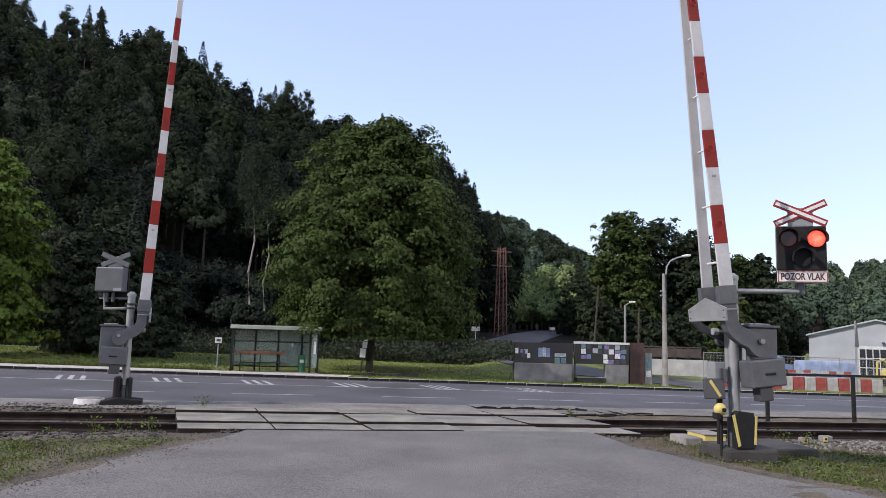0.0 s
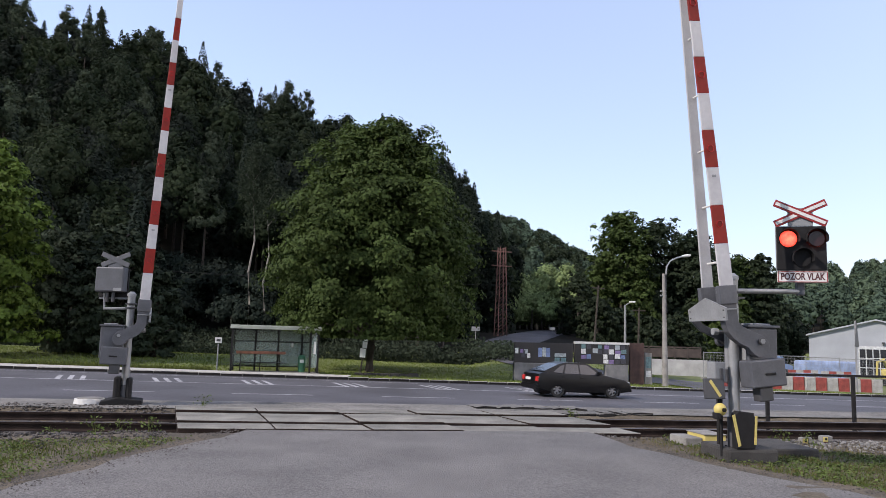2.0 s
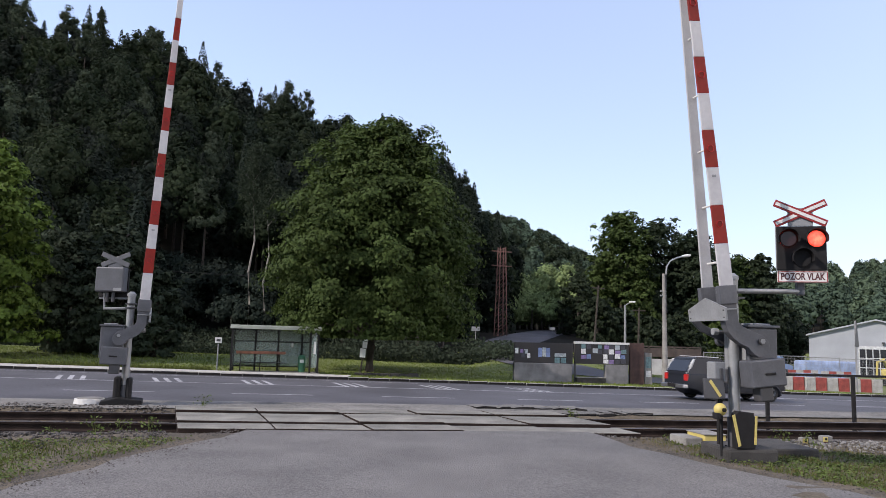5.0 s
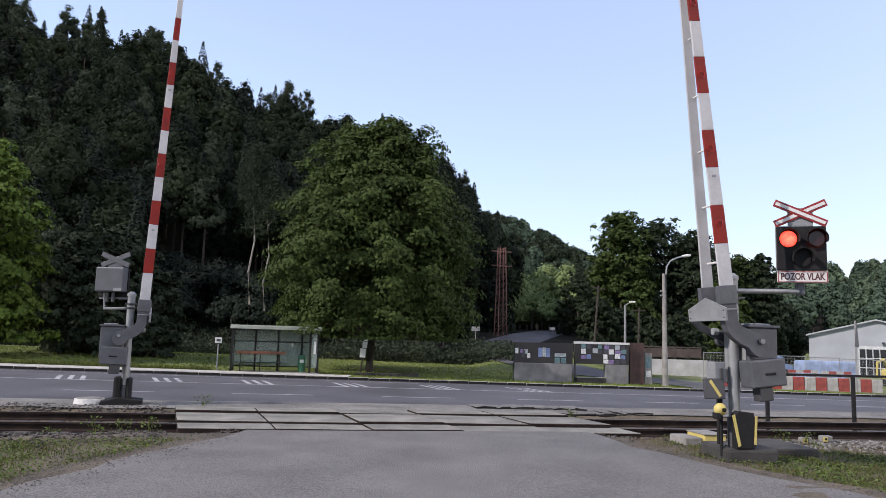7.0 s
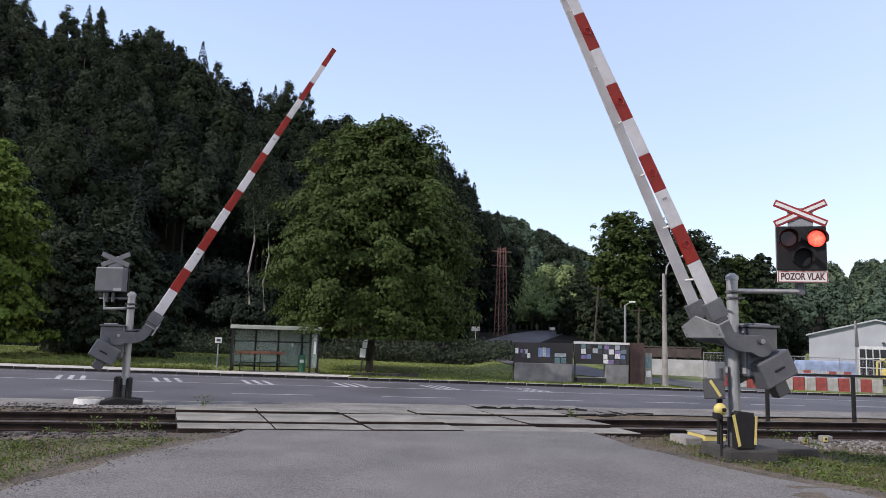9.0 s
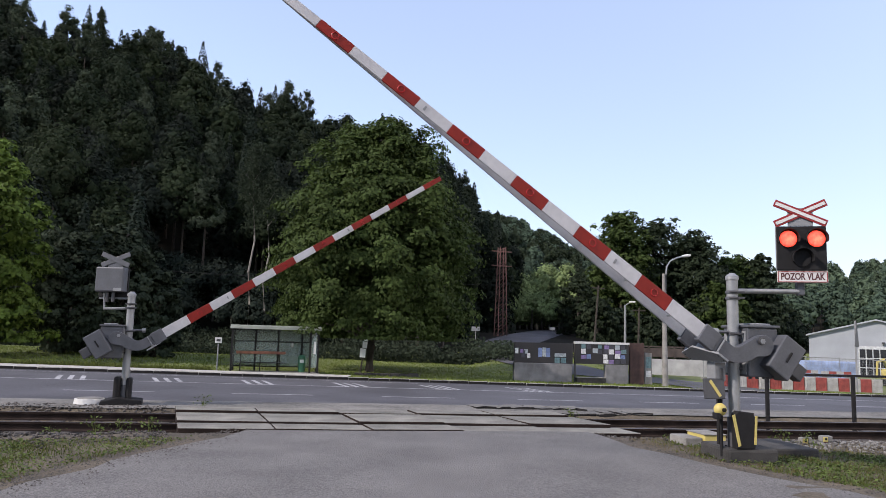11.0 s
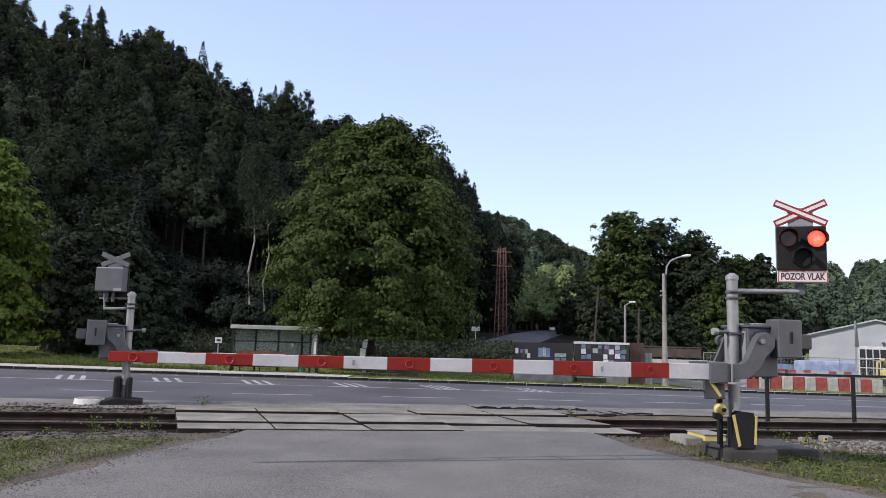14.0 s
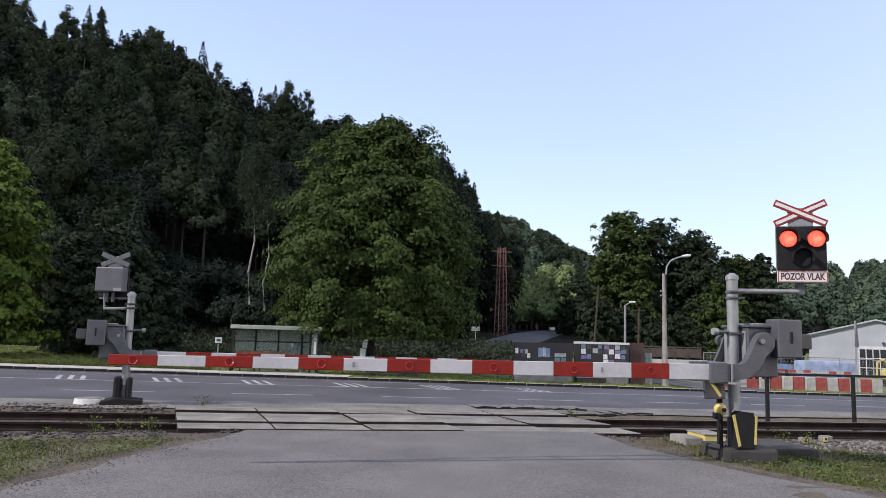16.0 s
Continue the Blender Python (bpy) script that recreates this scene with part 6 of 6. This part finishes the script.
def side_road():
    """The lane that climbs away behind the boards, with its marker and a waiting car far up."""
    line = [Vector(p) for p in ((16.6, 40.2), (15.2, 45.0), (12.6, 49.0), (9.6, 52.0), (6.6, 55.5), (5.4, 60.5), (6.7, 68.0), (10.3, 80.0), (14.2, 94.0), (18.0, 104.0))]
    fine = []
    for i in range(len(line) - 1):
        a, b, c, d = line[max(i - 1, 0)], line[i], line[i + 1], line[min(i + 2, len(line) - 1)]
        for q in range(8):
            t = q / 8
            fine.append(0.5 * (2 * b + (c - a) * t + (2 * a - 5 * b + 4 * c - d) * t * t + (3 * b - a - 3 * c + d) * t ** 3))
    verts, faces, cols = [], [], 7
    for i, p in enumerate(fine):
        d = (fine[min(i + 1, len(fine) - 1)] - fine[max(i - 1, 0)]).normalized()
        for j in range(cols):
            q = p + Vector((d.y, -d.x)) * (j / (cols - 1) - 0.5) * 4.8
            verts.append((q.x, q.y, float(land(q.x, q.y)) + 0.06))
    for i in range(len(fine) - 1):
        for j in range(cols - 1):
            o = i * cols + j
            faces.append((o, o + 1, o + cols + 1, o + cols))
    mesh_np("side_road", np.array(verts), np.array(faces), M_ROAD, None, "grey asphalt lane climbing away into the valley", "road", "structure")
    x, y = 2.84, 60.0
    z = float(land(x, y))
    g = thing("direction_sign", pose(x, y, z), "small pale sign plate on a thin post in the grass", "road sign")
    part("pole", cylm((0, 0, -0.3), (0, 0, 2.45 - z), 0.03, seg=8), M_GALV, g)
    part("plate", boxm(-0.34, 0.34, -0.05, -0.03, 2.15 - z, 2.5 - z, 0.006), M_LGREY, g)
    x, y = 13.6, 90.0
    z = float(land(x, y))
    g = thing("direction_sign", pose(x, y, z), "white marker board beside the lane", "road sign")
    part("pole", cylm((0, 0, -0.3), (0, 0, 0.7), 0.04, seg=8), M_GALV, g)
    part("plate", boxm(-0.34, 0.34, -0.05, -0.03, 0.35, 0.7, 0.01), M_WHITE, g)


side_road()


def overhead_cable():
    c = thing("overhead_cable", pose(0, 50.0, 0), "thin dark overhead cable before the wooded slope", "cable")
    bm = bmesh.new()
    pts = [(x, 0, 5.35 - 0.0016 * (x + 14) * (14 - x) * 0.6 + 0.0) for x in np.linspace(-30, 4, 14)]
    tube(bm, pts, [0.013] * 14, 5)
    part("wire", bm, M_BLACK, c)


overhead_cable()


def broken_edge():
    """Lifted, cracked plates of old asphalt beyond the crossing, sides painted dark as undercut shade."""
    rng = random.Random(5)
    for x0, y0, long, deep, turn, lift in ((0.8, 16.0, 1.2, 1.3, 12, 0.035), (1.95, 16.25, 0.9, 1.2, 3, 0.03), (2.55, 15.45, 1.0, 0.9, 13, 0.024), (3.45, 15.75, 0.8, 0.8, 4, 0.018)):
        b = thing("broken_asphalt_edge", pose(x0, y0, float(land(x0, y0)) + 0.03, 0, 0, turn), "cracked and lifted plates of old asphalt by the shoulder", "broken asphalt", "broken asphalt plates")
        x = 0.0
        while x < long:
            w = rng.uniform(0.28, 0.55)
            q = [(x + rng.uniform(0, 0.03), rng.uniform(-0.12, 0.05)), (x + w * 0.5, rng.uniform(-0.10, 0.08)), (x + w, rng.uniform(-0.08, 0.05)), (x + w - 0.02, deep * rng.uniform(0.8, 1)), (x + 0.02, deep * rng.uniform(0.8, 1))]
            bm = bmesh.new()
            lo = [bm.verts.new((u, v, -0.09)) for u, v in q]
            hi = [bm.verts.new((u, v, (lift + rng.uniform(-0.015, 0.02)) if v < 0.3 else -0.01)) for u, v in q]
            bm.faces.new(hi)
            for i in range(len(q)):
                bm.faces.new((lo[i], lo[(i + 1) % len(q)], hi[(i + 1) % len(q)], hi[i])).material_index = 1
            bmesh.ops.recalc_face_normals(bm, faces=bm.faces)
            part("asphalt_plate", bm, [M_SHOULDER, M_EDGE_DARK], b)
            x += w + rng.uniform(0.004, 0.02)


broken_edge()

# ---- grass and weeds ----
def blades(name, x, y, zf, hlo, hhi, w, material, label, seed, category="grass"):
    rng = np.random.default_rng(seed)
    n = len(x)
    z = zf(x, y)
    a = rng.uniform(0, 2 * np.pi, n)
    h = rng.uniform(hlo, hhi, n)
    lean = rng.uniform(0.1, 0.7, n) * h
    b = rng.uniform(0, 2 * np.pi, n)
    ww = w * rng.uniform(0.6, 1.4, n)
    p0 = np.stack([x - ww * np.cos(a), y - ww * np.sin(a), z - 0.02], -1)
    p1 = np.stack([x + ww * np.cos(a), y + ww * np.sin(a), z - 0.02], -1)
    p2 = np.stack([x + lean * np.cos(b), y + lean * np.sin(b), z + h], -1)
    v = np.stack([p0, p1, p2], 1).reshape(-1, 3)
    return mesh_np(name, v, np.arange(3 * n).reshape(n, 3), material, None, label, category, "stuff")


def patchy(rng, n, x0, x1, y0, y1, keep, scale=0.9, bias=0.0):
    x, y = rng.uniform(x0, x1, n), rng.uniform(y0, y1, n)
    q = np.array([noise.noise((a * scale, b * scale, 7)) for a, b in zip(x, y)])
    m = keep(x, y) & (q + rng.uniform(-0.35, 0.35, n) > bias)
    return x[m], y[m]


def grasses():
    rng = np.random.default_rng(17)
    vv = lambda x, y: -0.1387 * x + 0.9903 * (y - 13.475)
    left = lambda x, y: (x < strip_left(y) - 0.12) & (vv(x, y) < -2.35)
    right = lambda x, y: (x > strip_right(y) + 0.12) & (vv(x, y) < -2.2) & ~((np.abs(x - 3.98) < 0.36) & (np.abs(y - 10.1) < 0.45))
    x, y = patchy(rng, 50000, -11, -3.2, 4.5, 10.6, left, bias=-0.02)
    blades("verge_grass", x, y, land, 0.015, 0.055, 0.007, M_GRASS, "short patchy green grass on the verge", 1)
    x, y = patchy(rng, 30000, -13, -3.2, 4.5, 11.6, left, 1.4, 0.22)
    blades("verge_dry_grass", x, y, land, 0.02, 0.07, 0.005, M_DRY, "dry straw-coloured grass on the verge", 2)
    x, y = patchy(rng, 70000, 3.2, 12, 5.5, 11.4, right, bias=-0.1)
    blades("verge_grass", x, y, land, 0.012, 0.05, 0.008, M_GRASS, "short patchy green grass by the barrier", 3)
    x, y = patchy(rng, 40000, 2.8, 14, 5.5, 12.8, right, 1.4, -0.12)
    blades("verge_dry_grass", x, y, land, 0.02, 0.07, 0.005, M_DRY, "dry straw-coloured grass by the barrier", 4)
    # low broad-leaved herbs among the blades
    for x0, x1, keep, bias in ((-11, -3.4, left, 0.05), (3.4, 12, right, 0.08)):
        x, y = patchy(rng, 44000, x0, x1, 5.0, 11.0, keep, 0.8, bias)
        P = np.stack([x, y, land(x, y) + rng.uniform(0.004, 0.045, len(x))], -1)
        v, f = leaves(P, 0.034, rng, out=np.tile((0.0, 0.0, 1.0), (len(x), 1)), jitter=0.4)
        mesh_np("verge_herbs", v, f, M_HERB, None, "low clover and plantain leaves in the verge", "herbs", "stuff")
    # lawn across the road
    n = 64000
    x = rng.uniform(-34, 30, n)
    y = 37.5 + 0.185 * x + rng.uniform(0, 1, n) ** 1.3 * 22
    m = ~((x > -10.9) & (x < -6) & (y < 40.2)) & ~((x < -4.7) & (y < 39.15 + 0.185 * x)) & ~((x > 15.5) & (y > 43.5))
    blades("lawn_grass", x[m], y[m], land, 0.03, 0.10, 0.035, M_LAWN, "mown lawn between the road and the wood", 5)
    # tall weeds along the kerb and at the wood's edge
    n = 9000
    x = rng.uniform(-34, -11.5, n)
    y = 39.2 + 0.185 * x + rng.uniform(0, 0.6, n)
    blades("kerb_weeds", x, y, land, 0.08, 0.32, 0.02, M_GRASS, "rank weeds growing along the kerb", 6)
    n = 26000
    x = rng.uniform(-40, 8, n)
    y = 55 + rng.uniform(0, 6, n)
    q = np.array([noise.noise((a * 0.35, 0, 2)) for a in x])
    zz = rng.uniform(0, 1, n) * (0.9 + 1.1 * q)
    P = np.stack([x, y, land(x, y) + np.abs(zz)], -1)
    v, f = leaves(P, 0.22, rng)
    mesh_np("undergrowth", v, f, M_WOOD_C, None, "leafy undergrowth at the foot of the wood", "undergrowth", "stuff")
    # weeds at the rails
    for (u, vq), h in zip(((-4.6, -1.6), (-5.3, -1.75), (-6.0, -1.6), (-4.4, 1.7), (-5.0, -1.5), (3.2, -1.4), (3.7, -1.5), (3.0, 1.6), (4.3, -1.6), (5.2, -2.3), (5.6, -2.4), (-7.4, -1.7)), (0.25, 0.3, 0.2, 0.3, 0.2, 0.2, 0.22, 0.18, 0.15, 0.25, 0.2, 0.2)):
        o = Vector((0, 13.475, 0)) + TU * u + TV * vq
        w = thing("weed", pose(o.x, o.y, float(land(o.x, o.y)) - 0.01), "small leafy weed growing by the rails", "weed", "weeds along the track")
        k = 60
        P = np.stack([rng.normal(size=k) * 0.09, rng.normal(size=k) * 0.09, rng.uniform(0.01, 1, k) ** 1.3 * h], -1)
        v, f = leaves(P, 0.038, rng)
        mesh_np("leaves", v, f, M_HERB, w)
        bm = bmesh.new()
        for q in range(4):
            cyl(bm, (0, 0, -0.02), (rng.normal() * 0.07, rng.normal() * 0.07, h * rng.uniform(0.7, 1.1)), 0.004, 0.002, 4)
        part("stems", bm, M_GRASS, w)


grasses()


def motions():
    def swing(arm, keys):
        walk(arm, [(t, pose(0, 0, 1.40, 0, -a, 0)) for t, a in keys])

    swing(arm_r, [(0, 84.3), (7.2, 84.3), (7.5, 83.9), (8.0, 79.4), (8.5, 71.6), (9.0, 63.85), (9.5, 56.7), (10.5, 43), (11.3, 31.3), (11.6, 27.5), (12.0, 21.9), (12.5, 15.15), (13.0, 9.1), (13.5, 2.95), (13.7, 1.8), (13.9, 0.72), (14.1, -0.1), (14.25, -0.25), (14.5, 0.33), (14.7, 0.84), (14.9, 0.93), (15.1, 0.9), (15.3, 0.68), (15.5, 0.34), (15.7, 0.06), (15.85, -0.02), (16.0, 0)])
    swing(arm_l, [(0, 87.8), (7.1, 87.8), (7.5, 85.2), (8.0, 77.4), (8.5, 70.0), (9.0, 61.6), (9.5, 54.5), (10.5, 40.1), (11.3, 28.8), (11.6, 24.6), (12.0, 19.0), (12.5, 12.8), (13.0, 6.2), (13.4, 1.5), (13.6, 0.2), (14.0, 0), (16.0, 0)])

    # vehicles in the near lane
    def lane(x):
        return pose(x, 29.85 + 0.29 * x, road_z(x) + 0.022, 0, 0.85, 16.17)

    for root, ws, x_at, stop in ((car, car_wheels, lambda t: -0.8 + 13.2 * (t - 1.5), 62.0), (truck, truck_wheels, lambda t: -6.7 + 15.2 * (t - 3.8), 52.0)):
        end = 0
        while x_at(end) < stop:
            end += 0.5
        walk(root, [(t, lane(x_at(t))) for t in (0, 0.5, 1, 1.5, 2, 2.5, 3, 3.5, 4, 4.5, end)] + [(16.0, lane(x_at(end)))] if end > 4.5 else [(0, lane(x_at(0))), (end, lane(x_at(end))), (16.0, lane(x_at(end)))])
        for w, wx, wy, r in ws:
            rows = []
            n = int(end * FPS)
            for i in range(0, n + 1):
                d = (x_at(i / FPS) - x_at(0)) * 1.041 / r
                rows.append((i / FPS, pose(wx, wy, r, 0, math.degrees(d) % 360, 0)))
            rows.append((16.0, rows[-1][1]))
            walk(w, rows)

    # the two red lamps turn their lit faces out in turn
    half = 0.625
    for (o, x, z), first_lit in zip(discs, (False, True)):
        a = 0 if first_lit else 180
        rows = [(0, pose(x, -0.06, z, 0, 0, a))]
        t = 0.40
        while t < 16.1:
            late = 0.04 if a % 360 == 0 else -0.09
            for dt, da in ((-0.05, 0), (-0.017, 60), (0.017, 120), (0.05, 180)):
                rows.append((t + late + dt, pose(x, -0.06, z, 0, 0, a + da)))
            a += 180
            t += half
        rows = [q for q in rows if q[0] <= 16.0]
        if rows[-1][0] < 15.99:
            rows.append((16.0, rows[-1][1]))
        walk(o, rows)


motions()
